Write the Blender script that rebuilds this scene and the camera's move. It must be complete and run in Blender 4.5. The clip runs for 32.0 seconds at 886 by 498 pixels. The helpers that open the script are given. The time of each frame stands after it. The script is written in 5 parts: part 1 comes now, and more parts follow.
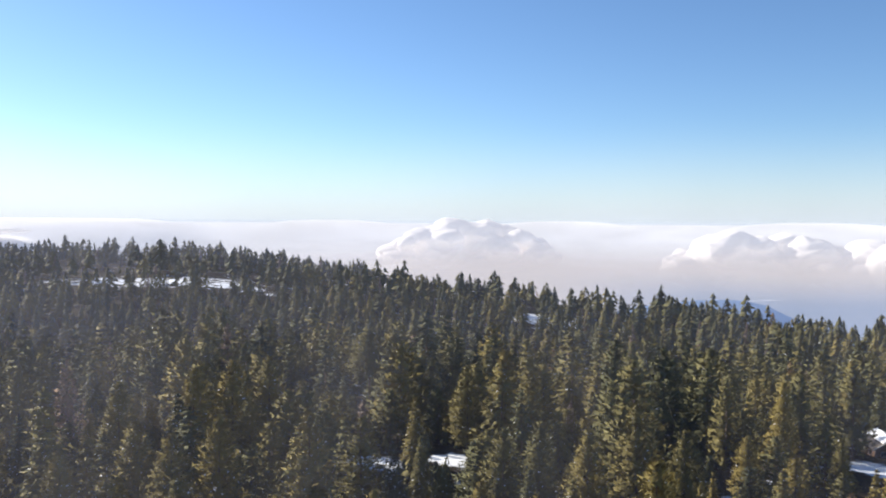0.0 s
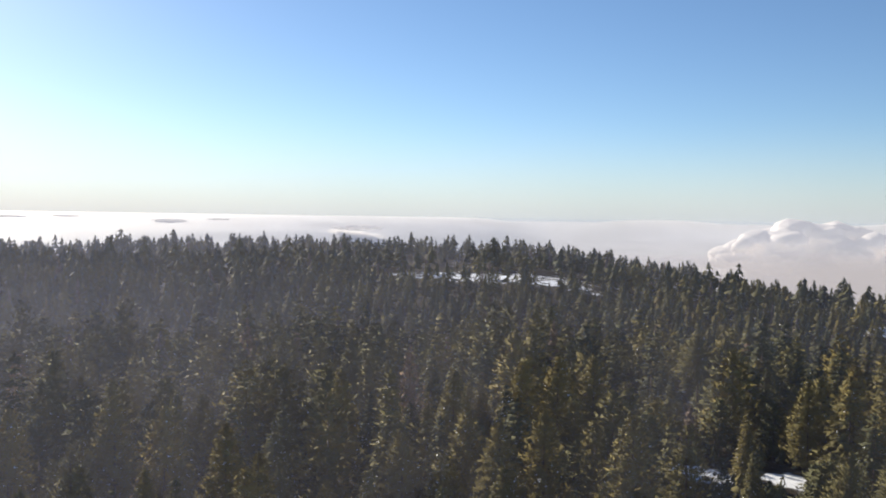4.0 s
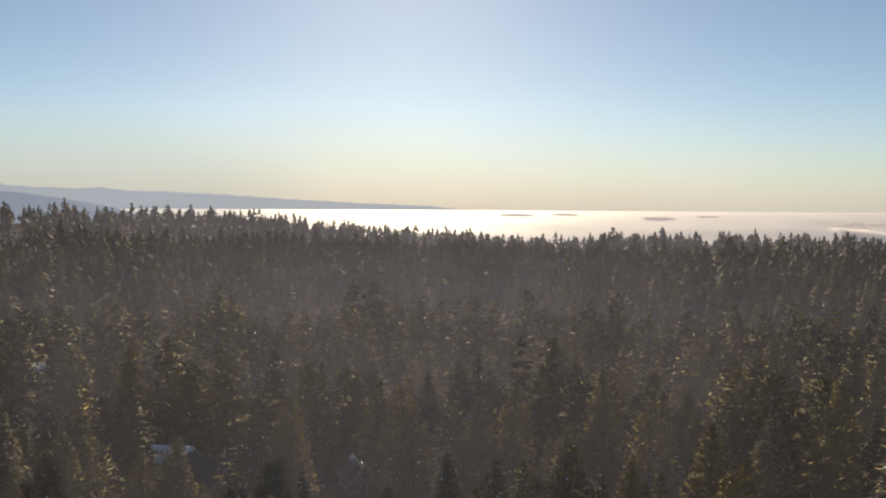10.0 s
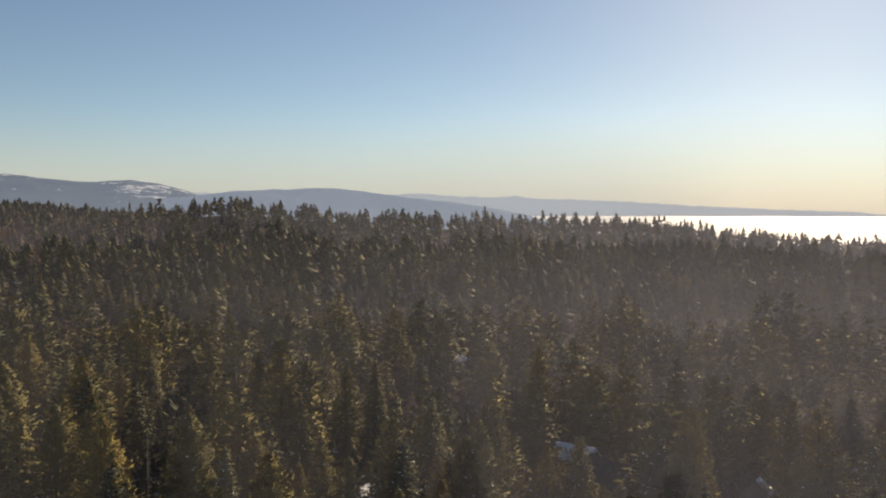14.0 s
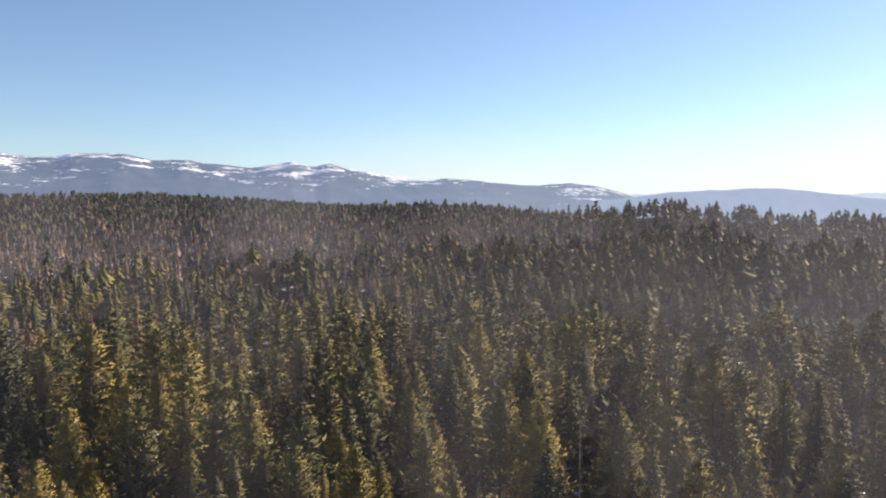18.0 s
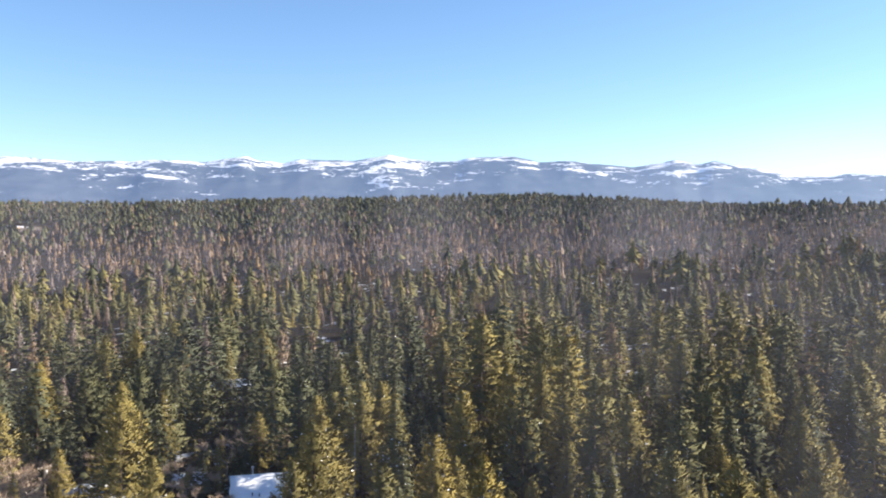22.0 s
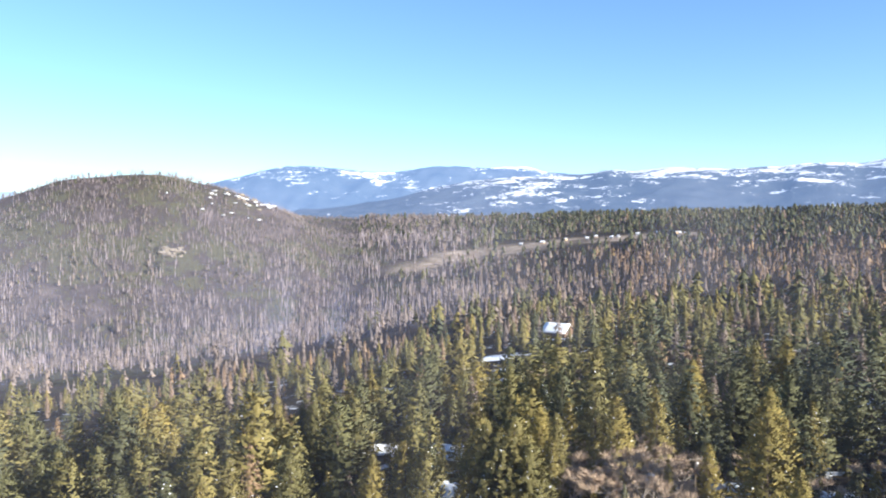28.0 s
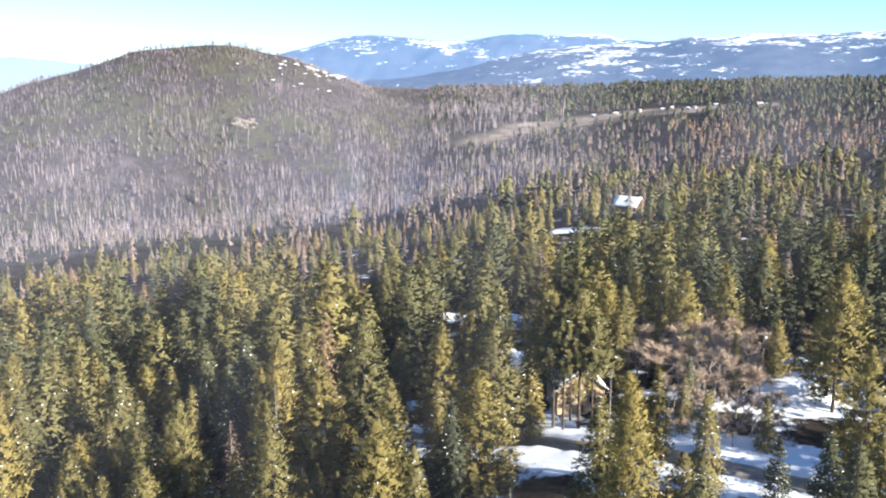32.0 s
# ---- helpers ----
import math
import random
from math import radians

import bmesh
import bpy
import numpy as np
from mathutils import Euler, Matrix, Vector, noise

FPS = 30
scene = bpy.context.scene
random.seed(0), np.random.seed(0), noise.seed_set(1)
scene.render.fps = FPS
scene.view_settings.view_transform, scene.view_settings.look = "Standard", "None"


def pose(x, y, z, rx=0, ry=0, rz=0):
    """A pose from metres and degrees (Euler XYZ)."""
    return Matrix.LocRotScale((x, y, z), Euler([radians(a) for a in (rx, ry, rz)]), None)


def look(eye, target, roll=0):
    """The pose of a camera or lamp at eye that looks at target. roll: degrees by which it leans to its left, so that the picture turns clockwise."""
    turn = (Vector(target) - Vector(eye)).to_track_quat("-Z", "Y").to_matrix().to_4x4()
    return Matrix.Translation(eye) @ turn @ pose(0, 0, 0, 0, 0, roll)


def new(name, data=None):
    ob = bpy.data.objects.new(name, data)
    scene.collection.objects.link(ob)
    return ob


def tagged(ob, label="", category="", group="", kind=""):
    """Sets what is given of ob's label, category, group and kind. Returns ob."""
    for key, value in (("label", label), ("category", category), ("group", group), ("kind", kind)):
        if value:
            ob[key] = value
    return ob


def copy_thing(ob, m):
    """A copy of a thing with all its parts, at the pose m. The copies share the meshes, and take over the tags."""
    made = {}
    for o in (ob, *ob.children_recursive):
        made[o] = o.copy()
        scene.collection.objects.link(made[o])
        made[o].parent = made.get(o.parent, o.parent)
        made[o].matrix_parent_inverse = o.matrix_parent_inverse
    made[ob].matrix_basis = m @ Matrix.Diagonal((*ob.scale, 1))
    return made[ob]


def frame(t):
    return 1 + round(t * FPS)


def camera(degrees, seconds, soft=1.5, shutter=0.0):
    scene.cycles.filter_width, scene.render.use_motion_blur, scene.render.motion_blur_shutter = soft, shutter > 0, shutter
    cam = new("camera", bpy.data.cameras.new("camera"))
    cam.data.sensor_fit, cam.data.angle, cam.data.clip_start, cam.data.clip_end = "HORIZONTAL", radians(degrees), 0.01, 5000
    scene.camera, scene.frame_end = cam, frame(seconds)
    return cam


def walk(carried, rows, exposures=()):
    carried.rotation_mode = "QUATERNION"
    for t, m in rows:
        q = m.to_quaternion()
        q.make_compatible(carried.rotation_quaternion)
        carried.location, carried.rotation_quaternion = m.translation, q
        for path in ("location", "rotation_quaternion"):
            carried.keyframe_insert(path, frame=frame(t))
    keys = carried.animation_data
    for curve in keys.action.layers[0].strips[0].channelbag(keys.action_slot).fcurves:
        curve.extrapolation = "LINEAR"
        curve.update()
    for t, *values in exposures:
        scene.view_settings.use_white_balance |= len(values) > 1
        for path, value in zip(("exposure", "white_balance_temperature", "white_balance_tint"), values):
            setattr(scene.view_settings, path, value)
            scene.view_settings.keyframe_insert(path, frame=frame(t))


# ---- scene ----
EYE = 54.0  # height of the camera over the ground below it
cam = camera(55.54, 32.0, soft=2.0)
WALK = [
    (0.0, pose(0, 0, EYE, 88.10, -0.38, 0.05)),
    (0.5, pose(0, 0, EYE, 88.15, -0.36, 2.94)),
    (1.0, pose(0, 0, EYE, 87.98, -0.48, 5.83)),
    (1.5, pose(0, 0, EYE, 87.89, -0.57, 8.68)),
    (2.0, pose(0, 0, EYE, 88.12, -0.59, 11.43)),
    (2.5, pose(0, 0, EYE, 87.72, -0.65, 14.02)),
    (3.0, pose(0, 0, EYE, 87.79, -0.83, 16.82)),
    (3.5, pose(0, 0, EYE, 87.86, -0.82, 19.42)),
    (5.5, pose(0, 0, EYE, 87.76, -0.88, 30.64)),
    (6.0, pose(0, 0, EYE, 87.73, -0.75, 33.47)),
    (6.5, pose(0, 0, EYE, 87.82, -0.64, 36.38)),
    (7.0, pose(0, 0, EYE, 87.73, -0.50, 39.05)),
    (7.5, pose(0, 0, EYE, 87.64, -0.50, 41.54)),
    (8.0, pose(0, 0, EYE, 87.80, -0.45, 44.10)),
    (8.5, pose(0, 0, EYE, 87.54, -0.18, 46.09)),
    (9.0, pose(0, 0, EYE, 87.58, 0.07, 48.74)),
    (9.5, pose(0, 0, EYE, 87.57, -0.08, 51.39)),
    (10.0, pose(0, 0, EYE, 87.38, -0.36, 54.48)),
    (10.5, pose(0, 0, EYE, 87.52, -0.41, 57.64)),
    (11.0, pose(0, 0, EYE, 87.86, -0.35, 61.22)),
    (11.5, pose(0, 0, EYE, 87.59, -0.43, 63.52)),
    (12.0, pose(0, 0, EYE, 87.59, -0.38, 66.39)),
    (12.5, pose(0, 0, EYE, 87.77, -0.31, 71.47)),
    (13.0, pose(0, 0, EYE, 87.79, -0.44, 74.88)),
    (13.5, pose(0, 0, EYE, 87.75, -0.42, 78.19)),
    (14.0, pose(0, 0, EYE, 87.72, -0.22, 81.52)),
    (14.5, pose(0, 0, EYE, 87.71, -0.35, 85.03)),
    (15.0, pose(0, 0, EYE, 87.67, -0.18, 88.60)),
    (15.5, pose(0, 0, EYE, 87.67, -0.14, 92.19)),
    (17.5, pose(0, 0, EYE, 87.62, 0.03, 105.61)),
    (18.0, pose(0, 0, EYE, 87.69, -0.29, 110.42)),
    (18.5, pose(0, 0, EYE, 87.67, -0.25, 114.21)),
    (19.0, pose(0, 0, EYE, 87.69, -0.15, 117.98)),
    (19.5, pose(0, 0, EYE, 87.66, -0.17, 121.80)),
    (20.0, pose(0, 0, EYE, 87.69, -0.23, 125.44)),
    (20.5, pose(0, 0, EYE, 87.76, -0.10, 128.42)),
    (21.0, pose(0, 0, EYE, 87.77, -0.20, 130.96)),
    (21.5, pose(0, 0, EYE, 87.71, -0.29, 133.51)),
    (22.0, pose(0, 0, EYE, 87.51, -0.31, 135.95)),
    (22.5, pose(0, 0, EYE, 87.43, -0.29, 138.55)),
    (23.0, pose(0, 0, EYE, 87.30, -0.09, 141.59)),
    (23.5, pose(0, 0, EYE, 87.08, -0.14, 145.37)),
    (24.0, pose(0, 0, EYE, 87.11, -0.10, 148.89)),
    (24.5, pose(0, 0, EYE, 87.28, -0.18, 152.30)),
    (25.0, pose(0, 0, EYE, 87.11, -0.15, 156.60)),
    (25.5, pose(0, 0, EYE, 87.32, -0.15, 161.14)),
    (26.0, pose(0, 0, EYE, 87.63, -0.15, 165.39)),
    (26.5, pose(0, 0, EYE, 87.76, -0.12, 168.55)),
    (28.5, pose(0, 0, EYE, 87.89, 0.44, 179.73)),
    (29.0, pose(0, 0, EYE, 87.89, 0.41, 180.08)),
    (29.5, pose(0, 0, EYE, 88.09, 0.11, 182.46)),
    (30.0, pose(0, 0, EYE, 88.30, -0.03, 184.54)),
    (30.5, pose(0, 0, EYE, 88.38, 0.01, 184.59)),
    (31.0, pose(0, 0, EYE, 88.30, 0.21, 184.00)),
    (31.5, pose(0, 0, EYE, 83.25, 0.45, 183.30)),
    (32.0, pose(0, 0, EYE, 79.23, 0.50, 182.99)),
]
EXPOSURES = [(0.0, 1.28, 6150, 11), (4.0, 0.96, 6500, 10), (8.0, 0.66, 7600, 11), (13.0, 0.58, 8500, 11), (17.0, 1.24, 7600, 15), (20.0, 1.72, 6850, 13), (26.0, 1.92, 6150, 8), (31.0, 1.92, 6000, 9), (32.0, 2.02, 6050, 8)]
walk(cam, WALK, EXPOSURES)

# ---------------------------------------------------------------- light
SUN_AZ, SUN_EL = 57.0, 21.0  # degrees; azimuth to the left of +y


def heading(az, el=0.0, r=1.0):
    """A place by azimuth (to the left of +y), elevation and distance."""
    a, e = radians(az), radians(el)
    return Vector((-math.sin(a) * math.cos(e), math.cos(a) * math.cos(e), math.sin(e))) * r


world = bpy.data.worlds.new("sky")
scene.world = world
world.use_nodes = True
wn = world.node_tree.nodes
sky = wn.new("ShaderNodeTexSky")
sky.sky_type, sky.sun_disc = "NISHITA", False
sky.sun_elevation, sky.sun_rotation = radians(SUN_EL), radians(-SUN_AZ)
sky.altitude, sky.air_density, sky.dust_density, sky.ozone_density = 1500, 1.0, 0.5, 4.0
world.node_tree.links.new(sky.outputs[0], wn["Background"].inputs[0])
wn["Background"].inputs[1].default_value = 0.063

sun = bpy.data.lights.new("sun", "SUN")
sun.energy, sun.angle, sun.color = 4.3, radians(0.5), (1.0, 0.9, 0.74)
sun_ob = new("sun", sun)
sun_ob.matrix_world = look(heading(SUN_AZ, SUN_EL, 200), (0, 0, 0))


# ---------------------------------------------------------------- materials
def nodes_of(name):
    m = bpy.data.materials.new(name)
    m.use_nodes = True
    nt = m.node_tree
    b = nt.nodes["Principled BSDF"]
    return m, nt, b


def add(nt, kind, **inputs):
    n = nt.nodes.new(kind)
    for k, v in inputs.items():
        n.inputs[k.replace("_", " ")].default_value = v
    return n


def ramp(nt, source, stops):
    n = nt.nodes.new("ShaderNodeValToRGB")
    while len(n.color_ramp.elements) < len(stops):
        n.color_ramp.elements.new(0.5)
    for e, (p, c) in zip(n.color_ramp.elements, stops):
        e.position, e.color = p, (*c, 1) if len(c) == 3 else c
    nt.links.new(source, n.inputs[0])
    return n.outputs[0]


def noise_at(nt, scale, detail=4.0, rough=0.55, stretch=None):
    """Noise in world metres."""
    geo = nt.nodes.new("ShaderNodeNewGeometry")
    n = add(nt, "ShaderNodeTexNoise", Scale=scale, Detail=detail, Roughness=rough)
    if stretch:
        mp = nt.nodes.new("ShaderNodeMapping")
        mp.inputs["Scale"].default_value = stretch
        nt.links.new(geo.outputs["Position"], mp.inputs[0])
        nt.links.new(mp.outputs[0], n.inputs[0])
    else:
        nt.links.new(geo.outputs["Position"], n.inputs[0])
    return n.outputs["Fac"]


def mixed(nt, fac, a, b, blend="MIX"):
    n = nt.nodes.new("ShaderNodeMix")
    n.data_type, n.blend_type = "RGBA", blend
    for socket, v in ((n.inputs[0], fac), (n.inputs[6], a), (n.inputs[7], b)):
        if isinstance(v, (int, float)):
            socket.default_value = v
        elif isinstance(v, tuple):
            socket.default_value = (*v, 1)
        else:
            nt.links.new(v, socket)
    return n.outputs[2]


def bumped(nt, b, height, strength, distance):
    n = add(nt, "ShaderNodeBump", Strength=strength, Distance=distance)
    nt.links.new(height, n.inputs["Height"])
    nt.links.new(n.outputs[0], b.inputs["Normal"])


def plain(name, colour, rough=0.8, vary=0.25, scale=2.0, metal=0.0, bump=0.0):
    """A painted or natural surface with stains and grain at two scales."""
    m, nt, b = nodes_of(name)
    dark = tuple(c * (1 - vary) for c in colour)
    light = tuple(min(1, c * (1 + vary * 0.5)) for c in colour)
    big = ramp(nt, noise_at(nt, scale), [(0.3, dark), (0.7, light)])
    fine = ramp(nt, noise_at(nt, scale * 9), [(0.25, (0.75,) * 3), (0.7, (1.0,) * 3)])
    nt.links.new(mixed(nt, 0.7, big, fine, "MULTIPLY"), b.inputs["Base Color"])
    b.inputs["Roughness"].default_value, b.inputs["Metallic"].default_value = rough, metal
    if bump:
        bumped(nt, b, noise_at(nt, scale * 6), bump, 0.05)
    return m


GREENS = [(0.0, (0.053, 0.061, 0.046)), (0.25, (0.102, 0.099, 0.051)), (0.5, (0.165, 0.138, 0.057)),
          (0.68, (0.210, 0.164, 0.054)), (0.76, (0.215, 0.142, 0.086)), (0.86, (0.205, 0.148, 0.118)), (1.0, (0.182, 0.152, 0.150))]


def foliage(name, source):
    """Needles: hue by tree ('tint' of the joined forests, or the single tree's own chance), and by spray."""
    m, nt, b = nodes_of(name)
    if source == "tint":
        at = nt.nodes.new("ShaderNodeAttribute")
        at.attribute_name = "tint"
        value = at.outputs["Fac"]
    else:
        at = nt.nodes.new("ShaderNodeObjectInfo")
        mul = add(nt, "ShaderNodeMapRange")
        mul.inputs["To Min"].default_value, mul.inputs["To Max"].default_value = source
        nt.links.new(at.outputs["Random"], mul.inputs[0])
        value = mul.outputs[0]
    hue = ramp(nt, value, GREENS)
    geo = nt.nodes.new("ShaderNodeNewGeometry")
    spray = ramp(nt, geo.outputs["Random Per Island"], [(0.0, (0.88, 0.9, 0.9)), (0.6, (1.0, 1.0, 1.0)), (1.0, (1.08, 1.06, 1.0))])
    grain = ramp(nt, noise_at(nt, 5.0, 3), [(0.3, (0.84, 0.86, 0.84)), (0.65, (1.08, 1.08, 1.04))])
    colour = mixed(nt, 1.0, mixed(nt, 1.0, hue, spray, "MULTIPLY"), grain, "MULTIPLY")
    nt.links.new(colour, b.inputs["Base Color"])
    b.inputs["Roughness"].default_value = 0.75
    b.inputs["Specular IOR Level"].default_value = 0.04
    through_light = nt.nodes.new("ShaderNodeBsdfTranslucent")
    nt.links.new(colour, through_light.inputs[0])
    blend = nt.nodes.new("ShaderNodeMixShader")
    blend.inputs[0].default_value = 0.04
    nt.links.new(b.outputs[0], blend.inputs[1])
    nt.links.new(through_light.outputs[0], blend.inputs[2])
    nt.links.new(blend.outputs[0], nt.nodes["Material Output"].inputs[0])
    return m


needles_pine = foliage("pine_needles", (0.34, 0.68))
needles_fir = foliage("fir_needles", (0.06, 0.5))
needles_cedar = foliage("cedar_needles", (0.5, 0.68))
needles_forest = foliage("forest_needles", "tint")
needles_dead = foliage("dead_needles", (0.76, 0.96))
bark = plain("bark", (0.085, 0.058, 0.042), 0.95, 0.45, 1.5, bump=0.6)
bark_grey = plain("weathered_wood", (0.27, 0.235, 0.205), 0.95, 0.35, 1.5, bump=0.5)
silver_wood = plain("silvered_dead_wood", (0.33, 0.275, 0.285), 0.95, 0.6, 0.06)
twigs = plain("oak_twigs", (0.40, 0.30, 0.215), 0.95, 0.3, 1.0)
snow = plain("snow", (0.86, 0.88, 0.92), 0.55, 0.08, 0.6, bump=0.25)


def ground_material():
    """Old snow under the trees, with bare needle litter and brush showing through."""
    m, nt, b = nodes_of("forest_floor")
    litter = ramp(nt, noise_at(nt, 0.7, 6), [(0.25, (0.016, 0.013, 0.010)), (0.5, (0.032, 0.026, 0.019)), (0.75, (0.054, 0.045, 0.032))])
    white = ramp(nt, noise_at(nt, 0.5, 5), [(0.3, (0.74, 0.77, 0.82)), (0.7, (0.86, 0.88, 0.91))])
    at = nt.nodes.new("ShaderNodeAttribute")
    at.attribute_name = "snow"
    patch = noise_at(nt, 0.09, 7, 0.65)
    total = add(nt, "ShaderNodeMath")
    total.operation = "ADD"
    nt.links.new(patch, total.inputs[0])
    nt.links.new(at.outputs["Fac"], total.inputs[1])
    burnt = nt.nodes.new("ShaderNodeAttribute")
    burnt.attribute_name = "burnt"
    ash = ramp(nt, mixed(nt, 0.45, noise_at(nt, 0.03, 10, 0.8), noise_at(nt, 0.006, 4, 0.6)), [(0.38, (0.022, 0.022, 0.024)), (0.45, (0.078, 0.076, 0.048)), (0.50, (0.048, 0.041, 0.044)), (0.58, (0.088, 0.073, 0.074)), (0.70, (0.15, 0.128, 0.126))])
    litter = mixed(nt, burnt.outputs["Fac"], litter, ash)
    bare = nt.nodes.new("ShaderNodeAttribute")
    bare.attribute_name = "bare"
    earth = ramp(nt, noise_at(nt, 0.05, 6), [(0.3, (0.17, 0.135, 0.105)), (0.5, (0.31, 0.25, 0.20)), (0.7, (0.44, 0.38, 0.32))])
    litter = mixed(nt, bare.outputs["Fac"], litter, earth)
    cover = ramp(nt, total.outputs[0], [(0.49, (0, 0, 0)), (0.56, (1, 1, 1))])
    nt.links.new(mixed(nt, cover, litter, white), b.inputs["Base Color"])
    b.inputs["Roughness"].default_value = 1.0
    b.inputs["Specular IOR Level"].default_value = 0.03
    bumped(nt, b, noise_at(nt, 1.2, 6), 0.5, 0.2)
    return m


floor_mat = ground_material()


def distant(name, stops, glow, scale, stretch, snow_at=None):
    """The far range, plain and cloud beyond the forest; emission (glow) stands in for kilometres of bright air."""
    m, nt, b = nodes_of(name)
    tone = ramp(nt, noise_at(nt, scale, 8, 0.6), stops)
    if snow_at:
        # clearings and rock slabs under snow, gathered in some parts of the slope and more of them towards the summits
        size, line, low, high = snow_at
        coarse, fine = noise_at(nt, size, 9, 0.68, stretch), noise_at(nt, size * 6, 6, 0.65, stretch)
        parts = noise_at(nt, size * 0.22, 3, 0.5)
        geo = nt.nodes.new("ShaderNodeNewGeometry")
        xyz = nt.nodes.new("ShaderNodeSeparateXYZ")
        nt.links.new(geo.outputs["Position"], xyz.inputs[0])
        up = add(nt, "ShaderNodeMapRange")
        for key, v in (("From Min", low), ("From Max", high), ("To Min", -0.05), ("To Max", 0.06)):
            up.inputs[key].default_value = v
        nt.links.new(xyz.outputs["Z"], up.inputs[0])
        patch = mixed(nt, 0.25, mixed(nt, 0.42, coarse, parts), fine)
        total = add(nt, "ShaderNodeMath")
        total.operation = "ADD"
        nt.links.new(patch, total.inputs[0])
        nt.links.new(up.outputs[0], total.inputs[1])
        cover = ramp(nt, total.outputs[0], [(line, (0, 0, 0)), (line + 0.022, (1, 1, 1))])
        tone = mixed(nt, cover, tone, (0.66, 0.66, 0.68))
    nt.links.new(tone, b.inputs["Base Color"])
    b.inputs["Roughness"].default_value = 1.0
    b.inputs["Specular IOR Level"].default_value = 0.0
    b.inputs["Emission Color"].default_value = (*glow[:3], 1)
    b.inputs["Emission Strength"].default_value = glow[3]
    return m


# dark slopes made blue and pale by emission, in place of haze
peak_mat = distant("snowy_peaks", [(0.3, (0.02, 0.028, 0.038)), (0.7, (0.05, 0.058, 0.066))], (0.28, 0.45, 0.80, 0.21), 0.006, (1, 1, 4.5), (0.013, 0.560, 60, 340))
west_mat = distant("white_glow_hills", [(0.3, (0.03, 0.04, 0.05)), (0.7, (0.05, 0.06, 0.07))], (0.42, 0.60, 0.84, 0.36), 0.004, (1, 1, 1))
south_mat = distant("pale_glow_hills", [(0.3, (0.03, 0.04, 0.05)), (0.7, (0.05, 0.06, 0.07))], (0.50, 0.60, 0.76, 0.46), 0.004, (1, 1, 1))
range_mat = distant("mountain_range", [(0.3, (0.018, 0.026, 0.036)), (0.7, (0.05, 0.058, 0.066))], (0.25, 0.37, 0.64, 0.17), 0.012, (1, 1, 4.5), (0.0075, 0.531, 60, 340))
far_hill_mat = distant("haze_glow_hills", [(0.3, (0.04, 0.055, 0.07)), (0.7, (0.07, 0.085, 0.10))], (0.32, 0.44, 0.72, 0.26), 0.004, (1, 1, 1))
plain_mat = distant("haze_glow_lowland", [(0.3, (0.08, 0.10, 0.13)), (0.7, (0.12, 0.14, 0.17))], (0.50, 0.58, 0.78, 0.30), 0.002, (1, 1, 1))
# cloud emission stands in for daylight scattered inside the cloud
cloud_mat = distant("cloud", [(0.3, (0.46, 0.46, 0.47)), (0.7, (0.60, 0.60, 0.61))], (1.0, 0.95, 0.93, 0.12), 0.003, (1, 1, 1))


# emission lifts the shaded undersides of the heaps to match the mist
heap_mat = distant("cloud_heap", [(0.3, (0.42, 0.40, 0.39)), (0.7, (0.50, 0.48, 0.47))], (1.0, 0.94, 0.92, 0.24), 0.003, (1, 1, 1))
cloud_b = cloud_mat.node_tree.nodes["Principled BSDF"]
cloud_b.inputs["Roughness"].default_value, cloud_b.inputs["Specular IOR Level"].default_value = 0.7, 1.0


# ---------------------------------------------------------------- mesh helpers
def mesh_of(name, verts, quads, slots=(), index=None, soft=None, **attributes):
    """A mesh of quads from arrays; attributes: one float a face; soft: a rounded normal for each vertex."""
    verts, quads = np.asarray(verts, np.float32), np.asarray(quads, np.int32)
    if soft is not None:
        soft = np.asarray(soft, np.float32)
        a, b, c = verts[quads[:, 0]], verts[quads[:, 1]], verts[quads[:, 2]]
        turned = (np.cross(b - a, c - b) * soft[quads].sum(1)).sum(1) < 0
        quads[turned] = quads[turned][:, ::-1]
    me = bpy.data.meshes.new(name)
    me.vertices.add(len(verts))
    me.vertices.foreach_set("co", verts.ravel())
    me.loops.add(quads.size)
    me.loops.foreach_set("vertex_index", quads.ravel())
    me.polygons.add(len(quads))
    me.polygons.foreach_set("loop_start", np.arange(0, quads.size, quads.shape[1], dtype=np.int32))
    for s in slots:
        me.materials.append(s)
    if index is not None:
        me.polygons.foreach_set("material_index", np.asarray(index, np.int32))
    for key, values in attributes.items():
        me.attributes.new(key, "FLOAT", "FACE").data.foreach_set("value", np.asarray(values, np.float32))
    me.update(calc_edges=True)
    me.validate()
    if soft is not None:
        me.attributes.new("custom_normal", "FLOAT_VECTOR", "POINT").data.foreach_set("vector", soft.ravel())
    return me


def rounded(v, each=3, loose=0.13):
    """Normals of a crown as a whole, away from the trunk and up, loosened spray by spray."""
    n = np.array(v, float)
    n[:, 2] = 0
    d = np.linalg.norm(n, axis=1)[:, None]
    n = n / (d + 0.02)
    n[:, 2] = 0.30
    n += np.random.RandomState(len(v)).normal(0, loose, (len(v) // each + 1, 3)).repeat(each, 0)[: len(v)]
    return n / np.linalg.norm(n, axis=1)[:, None]


def part(name, me, parent, label=""):
    ob = new(name, me)
    ob.parent = parent
    return tagged(ob, label)


def smooth(me):
    me.polygons.foreach_set("use_smooth", np.ones(len(me.polygons), bool))
    return me


# ---------------------------------------------------------------- the lie of the land
# heights of the ground, by azimuth, at these distances from the camera
REACH = np.array([0.0, 180, 420, 750, 1100, 1600, 2300, 5000])
LAND = {}


def land(az, *heights):
    LAND[az] = (0.0, *heights)


